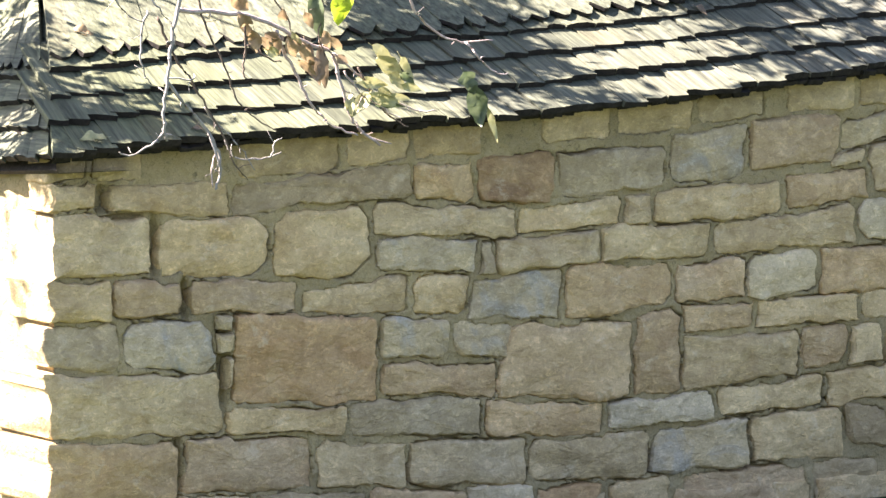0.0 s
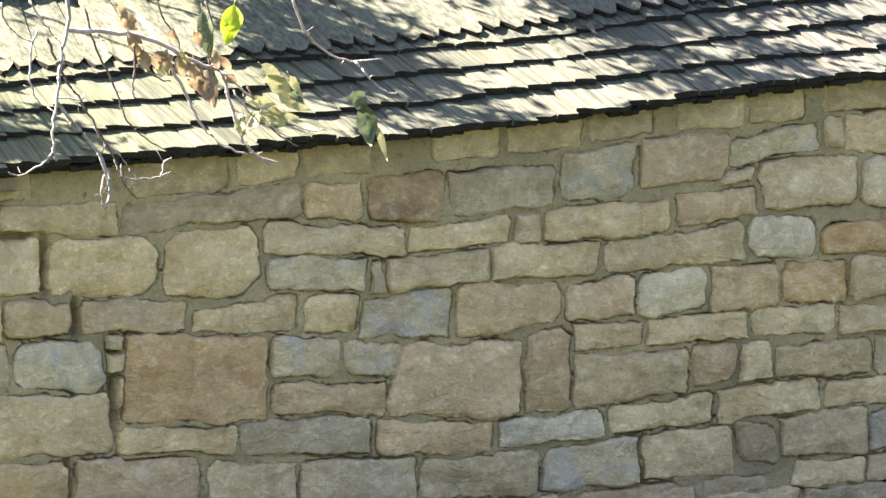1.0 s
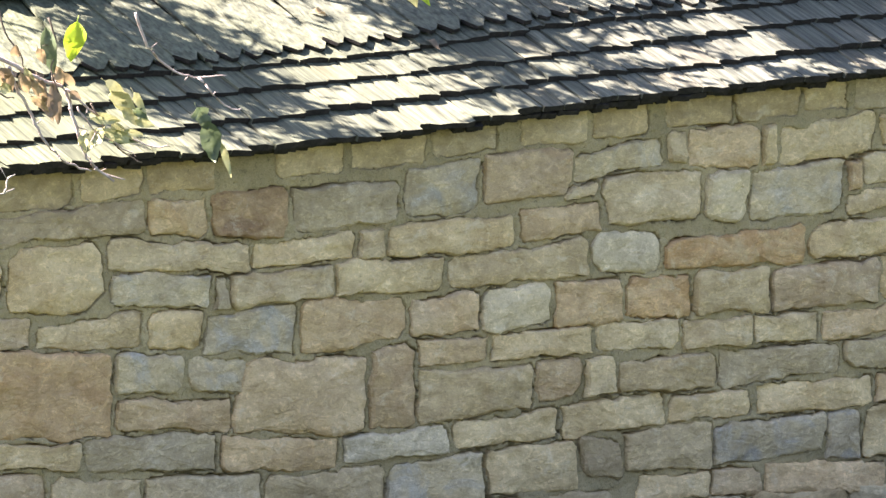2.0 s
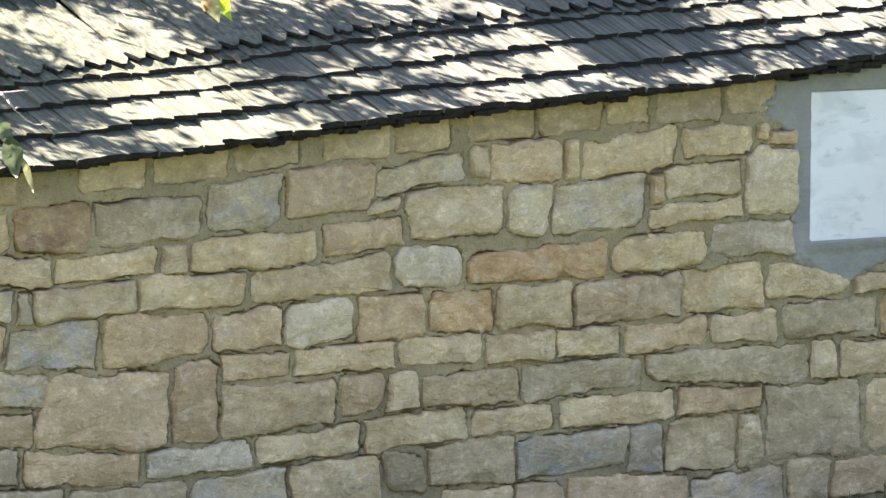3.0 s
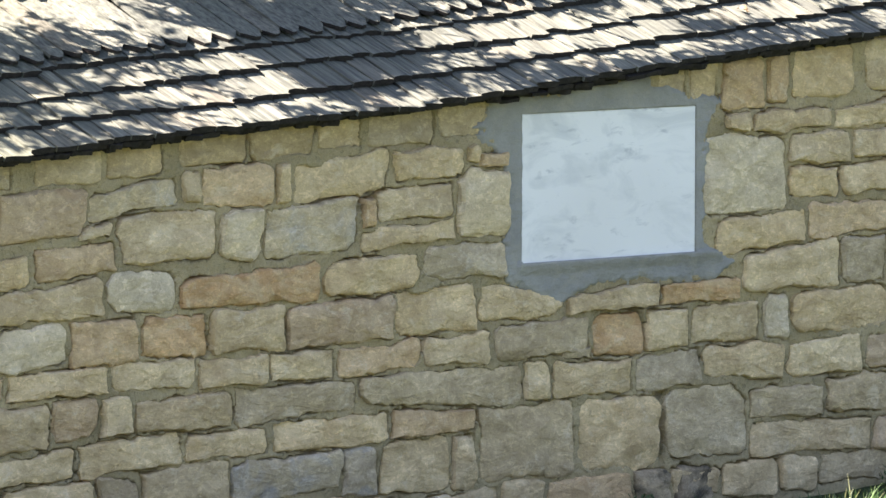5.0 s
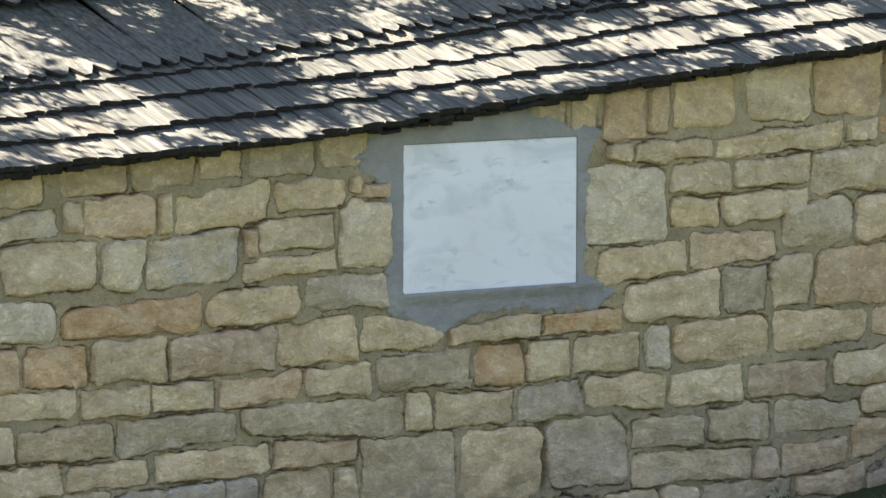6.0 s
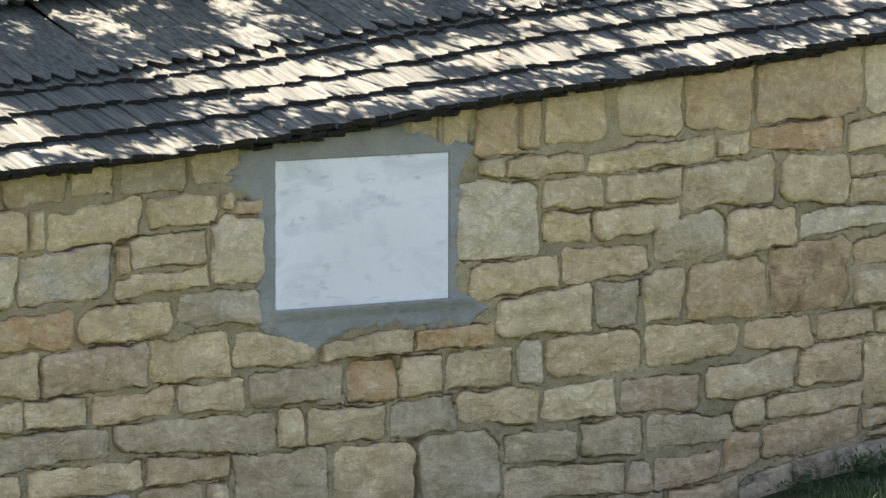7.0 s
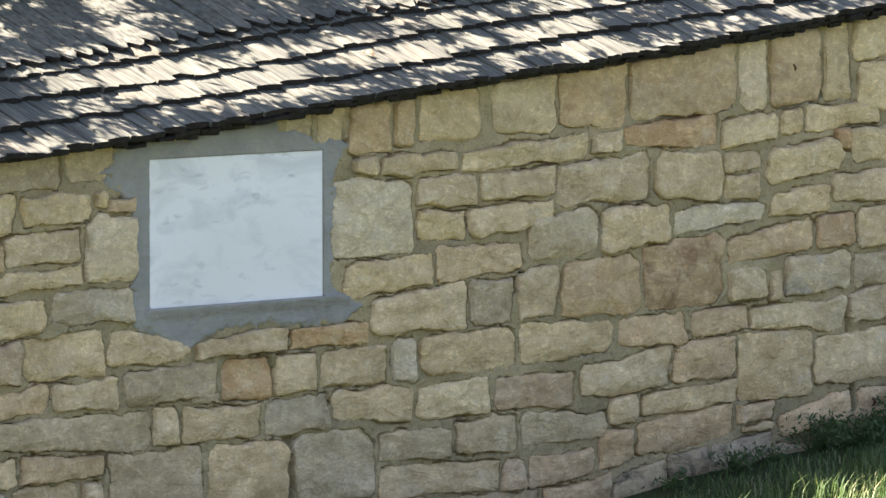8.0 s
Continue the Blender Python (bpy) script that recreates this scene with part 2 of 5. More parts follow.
# ---- ground ----
def build_ground():
    bm = bmesh.new()
    xs = [-900, -300, -100, -50, -25] + [-15 + 0.6 * i for i in range(62)] + [30, 60, 120, 350, 900]
    ys = [-900, -300, -100, -45, -30, -24, -18, -14, -11, -9, -7.5] + [-6.5 + 0.45 * i for i in range(17)] + [2.5, 5, 10, 25, 80, 300, 900]
    rows = [[bm.verts.new((x, y, ground_height(x, y))) for x in xs] for y in ys]
    for a, b in zip(rows, rows[1:]):
        strip(bm, a, b)
    return tagged(part("ground", bm, GROUND, None, "", True), "grassy earth rising along the stone wall", "ground", "", "structure")


build_ground()


# ---- walls ----
def build_wall():
    """The rubble core of the wall; its mortar face follows once the stones are set."""
    bm = bmesh.new()
    n = 60
    xs = [0.02 + (LENGTH - 0.02) * i / n for i in range(n + 1)]
    rows = [[bm.verts.new((x, y, -0.6 if k == 0 else eave(x) + 0.02)) for x in xs] for y in (0.07, 0.5) for k in (0, 1)]
    strip(bm, rows[0], rows[1])
    strip(bm, rows[3], rows[2])
    strip(bm, rows[1], rows[3])
    strip(bm, rows[2], rows[0])
    ob = part("wall_south", bm, MORTAR)
    return tagged(ob, "coursed sandstone wall with buff lime mortar", "wall", "", "structure")


SET = []
CLEFTS = ((0.52, 0.18, 0.016, 0.10), (0.70, 0.68, 0.018, 0.03), (0.71, 0.50, 0.020, 0.12), (0.21, 1.16, 0.022, 0.045), (0.30, 1.09, 0.06, 0.012), (0.425, 0.98, 0.016, 0.09), (0.55, 0.79, 0.014, 0.06),
          (6.17, 0.10, 0.03, 0.05), (6.27, 0.38, 0.03, 0.02), (6.275, 0.22, 0.010, 0.10), (9.55, 0.32, 0.012, 0.06), (9.52, 0.62, 0.012, 0.05), (1.25, 1.06, 0.02, 0.02))


def point_wall():
    """Mortar between the stones, nearly flush, with open cracks where it has shrunk from them."""
    nx, nz = 1480, 250
    x = np.linspace(0.015, 10.6, nx + 1)
    tops = np.array([eave(v) + 0.02 for v in x])
    grid_x = np.repeat(x[None, :], nz + 1, 0)
    grid_z = -0.3 + (tops[None, :] + 0.3) * np.linspace(0, 1, nz + 1)[:, None]
    near = np.full(grid_x.shape, 0.05)
    for edge in SET:
        a, b = np.searchsorted(x, (edge[:, 0].min() - 0.04, edge[:, 0].max() + 0.04))
        if b <= a:
            continue
        c = np.flatnonzero((grid_z[:, a:b].max(1) > edge[:, 1].min() - 0.04) & (grid_z[:, a:b].min(1) < edge[:, 1].max() + 0.04))
        if not len(c):
            continue
        k0, k1 = c[0], c[-1] + 1
        gx, gz = grid_x[k0:k1, a:b], grid_z[k0:k1, a:b]
        far = np.full(gx.shape, 9.0)
        inside = np.zeros(gx.shape, bool)
        for (px, pz), (qx, qz) in zip(edge, np.roll(edge, -1, 0)):
            ux, uz = qx - px, qz - pz
            f = np.clip(((gx - px) * ux + (gz - pz) * uz) / (ux * ux + uz * uz + 1e-12), 0, 1)
            far = np.minimum(far, (gx - px - f * ux) ** 2 + (gz - pz - f * uz) ** 2)
            if uz:
                inside ^= ((pz > gz) != (qz > gz)) & (gx < ux * (gz - pz) / uz + px)
        near[k0:k1, a:b] = np.minimum(near[k0:k1, a:b], np.where(inside, -1, 1) * np.sqrt(far))
    verts = []
    for k in range(nz + 1):
        for i in range(nx + 1):
            px, pz = grid_x[k, i], grid_z[k, i]
            gap = near[k, i]
            if gap < -0.018:
                verts.append((px, 0.055, pz))
                continue
            if 5.45 < px < 6.48 and 0.93 < pz < 1.57:
                verts.append((px, 0.045, pz))
                continue
            y = 0.005 + 0.008 * noise.noise((px * 6, 0, pz * 6)) + 0.006 * noise.noise((px * 19, 3, pz * 19)) + 0.004 * noise.noise((px * 55, 6, pz * 55))
            # cracks run along the stones, here and there
            open_up = -0.0020 + 0.016 * noise.noise((px * 3.5, 9, pz * 6)) + 0.010 * noise.noise((px * 14, 2, pz * 14)) + 0.006 * noise.noise((px * 50, 4, pz * 50))
            if eave(px) - pz < 0.14:
                open_up -= 0.006
            if gap < open_up:
                y += 0.05
            for cx, cz, rx, rz in CLEFTS:
                if abs(px - cx) < 3 * rx and abs(pz - cz) < 3 * rz:
                    y += 0.12 * math.exp(-((px - cx) / rx) ** 2 - ((pz - cz) / rz) ** 2)
            verts.append((px, min(y, 0.066), pz))
    w = nx + 1
    faces = [(k * w + i, k * w + i + 1, (k + 1) * w + i + 1, (k + 1) * w + i) for k in range(nz) for i in range(nx)]
    me = bpy.data.meshes.new("mesh")
    me.from_pydata(verts, [], faces)
    me.materials.append(MORTAR)
    me.polygons.foreach_set("use_smooth", [True] * len(faces))
    ob = new("mortar", me)
    ob.parent = wall
    tagged(ob, "buff lime mortar with open cracks")


def build_end_wall():
    bm = bmesh.new()
    rows = []
    for k in range(15):
        rows.append([bm.verts.new((0.022 + 0.006 * noise.noise((3, y * 7, k)), y, -0.6 + (eave(0) - END_FALL * y + 0.62) * k / 14)) for y in [0.02 + DEEP * i / 50 for i in range(51)]])
    for a, b in zip(rows, rows[1:]):
        strip(bm, b, a)
    for r in (rows[0], rows[-1]):
        strip(bm, [bm.verts.new((0.5, v.co.y, v.co.z)) for v in r], r)
    ob = part("wall_west", bm, MORTAR)
    return tagged(ob, "sunlit sandstone end wall of the building", "wall", "", "structure")


def build_plain_wall(name, x0, x1, y0, y1, label):
    bm = bmesh.new()
    box(bm, x0, x1, y0, y1, -0.6, eave(x0) - 0.05)
    return tagged(part(name, bm, MORTAR), label, "wall", "", "structure")


wall = build_wall()
build_plain_wall("wall_east", LENGTH - 0.45, LENGTH - 0.02, 0.51, DEEP, "plain rendered end wall under the roof")
build_plain_wall("wall_north", 0.52, LENGTH - 0.46, DEEP - 0.4, DEEP - 0.01, "plain rendered back wall under the roof")
end_wall = build_end_wall()


# ---- roof ----
def slope_point(x, s, lift=0.0):
    return Vector((x, -OUT + s * CP - lift * SP, eave(x) + s * SP + lift * CP))


HIP = 0.52


def hip_x(s):
    """Where the hip stands at a distance s up the front slope; the end slope is the steeper one."""
    return -0.05 + HIP * s * CP


def build_roof():
    bm = bmesh.new()
    xs = [i / 40 for i in range(41)]
    rows = []
    for s in (0.13, 0.6, 1.4, 2.4):
        rows.append([bm.verts.new(slope_point(hip_x(s) + (LENGTH + 0.3 - hip_x(s)) * k, s, -0.012)) for k in xs])
    for a, b in zip(rows, rows[1:]):
        strip(bm, a, b)
    low = [bm.verts.new(v.co + Vector((0, 0.004, -0.012))) for v in rows[0]]
    back = [bm.verts.new((v.co.x, 0.3, v.co.z + 0.05)) for v in low]
    strip(bm, low, rows[0])
    strip(bm, back, low)
    # the hipped end
    ends = []
    for s in (0.03, 0.6, 1.4, 2.4):
        ends.append([bm.verts.new((hip_x(s) + 0.008, -OUT + s * CP + (DEEP + 0.5 - s * CP) * k, eave(0) + s * SP - 0.035 - END_FALL * (DEEP + 0.5 - s * CP) * k)) for k in xs])
    for a, b in zip(ends, ends[1:]):
        strip(bm, b, a)
    low = [bm.verts.new(v.co + Vector((0.01, 0, -0.012))) for v in ends[0]]
    strip(bm, ends[0], low)
    strip(bm, low, [bm.verts.new((0.3, v.co.y, v.co.z)) for v in low])
    # the far slope closes the roof
    ridge = [bm.verts.new((v.co.x, v.co.y + 4.4, v.co.z - 1.4)) for v in rows[-1]]
    strip(bm, rows[-1], ridge)
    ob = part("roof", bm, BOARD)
    return tagged(ob, "old hipped roof of grey weathered wooden shingles", "roof", "", "structure")


roof = build_roof()


def shingle_bmesh(rng, wide, length, thick, pointed):
    """One split shingle: butt at y = 0, top at y = length, thinner towards the top."""
    bm = bmesh.new()
    w = wide / 2
    if pointed:
        lean, deep = rng.uniform(-0.2, 0.2) * w, wide * rng.uniform(0.48, 0.64)
        out = [(-w, deep + rng.uniform(-0.01, 0.01)), (-0.3 * w + lean, 0.0), (0.25 * w + lean, rng.uniform(0, 0.006)), (w, deep + rng.uniform(-0.01, 0.01))]
    else:
        a, b = rng.uniform(-0.004, 0.009), rng.uniform(-0.010, 0.004)
        out = [(-w, a), (-0.3 * w, a * 0.4 + rng.uniform(-0.004, 0.004)), (0.4 * w, b * 0.6 + rng.uniform(-0.004, 0.004)), (w, b)]
    bow = rng.uniform(-0.004, 0.006)
    n = len(out)
    top = [bm.verts.new((x, y, thick + (bow if 0 < i < n - 1 else 0.0) + rng.uniform(-0.001, 0.001))) for i, (x, y) in enumerate(out)]
    bot = [bm.verts.new((x + rng.uniform(-0.001, 0.001), y + 0.002, 0.0)) for x, y in out]
    taper = rng.uniform(0.92, 1.0)
    mid = [bm.verts.new((x * (1 + taper) / 2, length * 0.5, thick * 0.75 + (bow if 0 < i < n - 1 else 0.0))) for i, (x, y) in enumerate(out)]
    end = [bm.verts.new((x * taper, length, thick * 0.45)) for x, y in out]
    foot = [bm.verts.new((s * w * taper, length, 0.0)) for s in (-1, 1)]
    strip(bm, top, mid)
    strip(bm, mid, end)
    count = len(bm.faces)
    strip(bm, bot, top)
    bm.faces.ensure_lookup_table()
    # butt faces get the second, darker material that carries the shade
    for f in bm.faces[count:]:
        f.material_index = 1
    bm.faces.new((bot[0], top[0], mid[0], end[0], foot[0]))
    bm.faces.new((foot[1], end[-1], mid[-1], top[-1], bot[-1]))
    return bm


def shingle_frame(p, along, up, turn, tilt, lift):
    along, up = along.normalized(), up.normalized()
    n = along.cross(up).normalized()
    up = n.cross(along)
    m = Matrix.Identity(4)
    for i, v in enumerate((along, up, n)):
        m.col[i][0:3] = v
    m.translation = p + n * lift
    # a fanned shingle leans, but its butt is trimmed to the line of the course
    fan = Matrix.Identity(4)
    fan[0][1] = -math.tan(turn)
    return m @ fan @ Matrix.Rotation(-tilt, 4, "X")


COURSES = [(0.0, 0.40, 0.024, False), (0.187, 0.40, 0.024, False), (0.372, 0.42, 0.024, False), (0.545, 0.5, 0.024, False), (0.58, 0.72, 0.015, True), (1.15, 0.6, 0.016, True), (1.6, 0.6, 0.016, False), (2.0, 0.6, 0.016, False)]


def lay_shingles():
    rng = random.Random(5)
    kinds = {}
    joined = bmesh.new()
    singles = 0
    for row, (s0, length, thick, pointed) in enumerate(COURSES):
        x = hip_x(s0) - 0.02
        start = x
        while x < LENGTH:
            wide = rng.choice((0.075, 0.09, 0.1, 0.11, 0.125)) * (0.92 if pointed else 1.0)
            if pointed and x < 1.5:
                wide *= 1.3
            fan = max(0.0, 1.0 - (x - start) / (1.5 if pointed else 0.9))
            turn = -radians(25) * fan + rng.uniform(-0.02, 0.02)
            s = s0 + rng.uniform(-0.010, 0.010) + 0.014 * math.sin(x * 2.3 + row * 1.7) + 0.010 * noise.noise((x * 2.6, row * 5.0, 0.0))
            cx = x + wide / 2
            p = slope_point(cx, s)
            along = slope_point(cx + 0.05, s) - slope_point(cx - 0.05, s)
            m = shingle_frame(p, along, Vector((0, CP, SP)), turn, (0.085 if not pointed else 0.075) + rng.uniform(-0.015, 0.02), (0.026 if not pointed else 0.052) + rng.uniform(0, 0.005))
            m = m @ Matrix.Rotation((rng.uniform(-0.02, 0.04) if pointed else rng.uniform(-0.005, 0.085)), 4, "Y")
            key = (row, wide, rng.randrange(4))
            near = row < 3 and singles < 300 and 0.0 < x < 10.5
            if near and row < 3:
                if key not in kinds:
                    kinds[key] = mesh_of(shingle_bmesh(rng, wide, length, thick, pointed), SHINGLE)
                    kinds[key].materials.append(SHADED_END_GRAIN)
                ob = new("shingle", kinds[key])
                ob.parent, ob.matrix_world = roof, m
                singles += 1
            else:
                one = shingle_bmesh(rng, wide, length, thick, pointed)
                bmesh.ops.transform(one, matrix=m, verts=one.verts)
                me = mesh_of(one, None)
                joined.from_mesh(me)
                bpy.data.meshes.remove(me)
            x += (wide + rng.uniform(0.001, 0.006)) * (1.0 - 0.18 * fan)
        # the hipped end
        y = -OUT + s0 * CP + 0.004
        start = y
        while y < 3.2:
            wide = rng.choice((0.08, 0.095, 0.11)) * (0.92 if pointed else 1.0)
            fan = max(0.0, 1.0 - (y - start) / 1.7)
            turn = radians(54) * fan + rng.uniform(-0.02, 0.02)
            s = s0 + rng.uniform(-0.012, 0.012)
            p = Vector((hip_x(s), y + wide / 2, eave(0) + s * SP - END_FALL * (y - start)))
            m = shingle_frame(p, Vector((0, -1, END_FALL)), Vector((HIP * CP, 0, SP)), turn, (0.045 if pointed else 0.085) + rng.uniform(-0.01, 0.015), (0.040 if pointed else 0.014) + rng.uniform(0, 0.004))
            one = shingle_bmesh(rng, wide, length, thick, pointed)
            bmesh.ops.transform(one, matrix=m, verts=one.verts)
            me = mesh_of(one, None)
            joined.from_mesh(me)
            bpy.data.meshes.remove(me)
            y += (wide + rng.uniform(0.001, 0.006)) * (1.0 - 0.18 * fan)
    # the doubled starter course, whose darkened butts hang under the lowest shingles
    for under in (0, 1):
        x = hip_x(0.0) + 0.012
        while x < LENGTH:
            wide = rng.uniform(0.045, 0.095)
            p = slope_point(x + wide / 2, 0.018 + 0.028 * under + rng.uniform(-0.012, 0.016))
            along = slope_point(x + 0.05, 0) - slope_point(x - 0.05, 0)
            m = shingle_frame(p, along, Vector((0, CP, SP)), rng.uniform(-0.05, 0.05) - radians(27) * max(0.0, 1.0 - x / 0.5), 0.05 + rng.uniform(-0.02, 0.03), 0.004 - 0.024 * under - 0.0024 * max(0.0, x - 3.0) * (0.5 + under) + rng.uniform(-0.008, 0.005))
            one = shingle_bmesh(rng, wide, 0.3, rng.uniform(0.016, 0.024), False)
            # whole shingle coloured near black, for damp and for shade under the eave
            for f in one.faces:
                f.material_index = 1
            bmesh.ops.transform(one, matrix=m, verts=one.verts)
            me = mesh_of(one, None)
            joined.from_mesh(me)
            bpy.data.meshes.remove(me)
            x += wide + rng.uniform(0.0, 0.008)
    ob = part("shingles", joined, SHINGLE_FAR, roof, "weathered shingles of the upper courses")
    ob.data.materials.append(SHADED_END_GRAIN)
    tagged(ob, "", "", "", "stuff")


# ---- the marble tablet ----
def build_tablet():
    bm = bmesh.new()
    box(bm, 5.521, 6.441, 0.0, 0.03, 0.949, 1.551)
    bmesh.ops.bevel(bm, geom=list(bm.edges), offset=0.003, segments=2, affect="EDGES")
    ob = part("memorial_tablet", bm, MARBLE)
    return tagged(ob, "blank white marble tablet with grey veins, set in cement", "plaque")


build_tablet()


# ---- stones of the walls ----
def room(v, d, around):
    """How far an edge may swell at v along d before it comes near the stones around it."""
    far = 0.0
    while far < 0.04:
        far += 0.004
        x, z = v.x + d.x * far, v.y + d.y * far
        for x0, x1, b0, b1, t0, t1 in around:
            if x0 < x < x1:
                f = (x - x0) / (x1 - x0)
                if b0 + (b1 - b0) * f < z < t0 + (t1 - t0) * f:
                    return max(-0.006, min(0.009, 0.5 * far - 0.0095))
    return 0.003


def stone_bmesh(rng, w, left, right, sunk=False, block=0.0, lean=(), round_off=False, around=()):
    """A dressed rubble stone of width w about its middle; left and right hold the lower and upper height of its two sides.
    Rounded uneven outline, worn arris, rough bulging face. block: how far a corner stone reaches back."""
    corners = [(-w / 2, left[0]), (w / 2, right[0]), (w / 2, right[1]), (-w / 2, left[1])]
    if lean:
        corners = [(x + (0.5 if k > 1 else -0.5) * lean[0 if x < 0 else 1], z) for k, (x, z) in enumerate(corners)]
    tall = min(left[1] - left[0], right[1] - right[0])
    base = min(0.5 * w, 0.5 * tall)
    seed = rng.uniform(0, 99)
    out = []
    cut = [0.004 if block > 0 and i in (0, 3) else min(base * rng.uniform(0.45, 0.8), 0.075) if round_off else min(base * rng.choice((0.2, 0.3, 0.45, 0.6)), rng.choice((0.016, 0.026, 0.04, 0.06))) for i in range(4)]
    for i in range(4):
        a, b, c = Vector(corners[i - 1]), Vector(corners[i]), Vector(corners[(i + 1) % 4])
        p, q = b + (a - b).normalized() * cut[i], b + (c - b).normalized() * cut[i]
        flat = rng.uniform(0.15, 1.0)
        for k in range(5):
            t = k / 4
            out.append(p.lerp(q, t) * (1 - flat) + (p * (1 - t) ** 2 + b * 2 * t * (1 - t) + q * t * t) * flat)
        far = c + (b - c).normalized() * cut[(i + 1) % 4]
        n = max(1, int((far - q).length / 0.014))
        for k in range(1, n):
            out.append(q.lerp(far, k / n))
    amp = 0.008 if sunk else 0.0115
    shape = []
    mid = sum(out, Vector((0, 0))) / len(out)
    for i, v in enumerate(out):
        t = out[(i + 1) % len(out)] - out[i - 1]
        d = Vector((t.y, -t.x)).normalized()
        e = noise.noise((v.x * 7 + seed, v.y * 7, 0)) * amp * 1.5 + noise.noise((v.x * 20 + seed, v.y * 20, 5)) * amp * 0.6 + noise.noise((v.x * 70 + seed, v.y * 70, 8)) * amp * 0.5
        if block and v.x < -w / 2 + 0.02:
            e *= 1.2
        elif around:
            e += room(v, d, around)
        shape.append(v + d * e)
    bm = bmesh.new()
    proud = rng.uniform(0.006, 0.012) if sunk else rng.uniform(-0.011, 0.004)
    tilt_x, tilt_z = rng.uniform(-0.012, 0.012), rng.uniform(-0.035, 0.035)
    edge = rng.uniform(0.006, 0.015)
    facets = [(rng.uniform(-0.06, 0.06), rng.uniform(-0.10, 0.10), rng.uniform(-0.4, 0.4) * w, rng.uniform(-0.4, 0.4) * tall) for k in range(4)]

    def ring(grow, y, rough):
        row = []
        for v in shape:
            k = v - mid
            size = k.length
            u = mid + k * max(0.02, (size - grow) / size) if grow >= 0 else mid + k * -grow
            dy = tilt_x * u.x + tilt_z * (u.y - mid.y)
            if rough:
                dy += rough * (max(a * (u.x - px) + b * (u.y - mid.y - pz) for a, b, px, pz in facets) - 0.010)
                dy = min(dy, 0.010)
            dy += rough * (noise.noise((u.x * 7 + seed, u.y * 11, 1)) * 0.014 + noise.noise((u.x * 20 + seed, u.y * 24, 2)) * 0.007 + noise.noise((u.x * 55 + seed, u.y * 60, 3)) * 0.003)
            row.append(bm.verts.new((u.x, y + (dy if rough else 0.0), u.y)))
        return row

    if block:
        rings = [ring(0, block, 0)]
    else:
        rings = [ring(0, 0.06, 0)]
    rings.append(ring(0.0, proud + edge * 1.5, 0.35))
    rings.append(ring(edge * 0.45, proud + edge * 0.35, 0.8))
    rings.append(ring(edge * 1.2, proud, 1.0))
    for g, lift in ((-0.86, -0.003), (-0.72, -0.004), (-0.56, -0.006), (-0.40, -0.007), (-0.22, -0.007)):
        rings.append(ring(g, proud + lift * (0.3 if sunk else 1), 1.0))
    n = len(shape)
    for a, b in zip(rings, rings[1:]):
        for i in range(n):
            bm.faces.new((a[i], a[(i + 1) % n], b[(i + 1) % n], b[i]))
    bm.faces.new(rings[-1])
    return bm, shape


stone_rng = random.Random(11)


PLAN = []


def lay(stones, sunk=False, parent=None, turned=False):
    """Plan stones of a wall: side, side, the two lower heights, the two upper ones, the kind of sandstone
    (a capital for a stone with worn-off corners), and where need be how far its two sides lean."""
    PLAN.extend((stone, sunk, parent or wall, turned) for stone in stones)


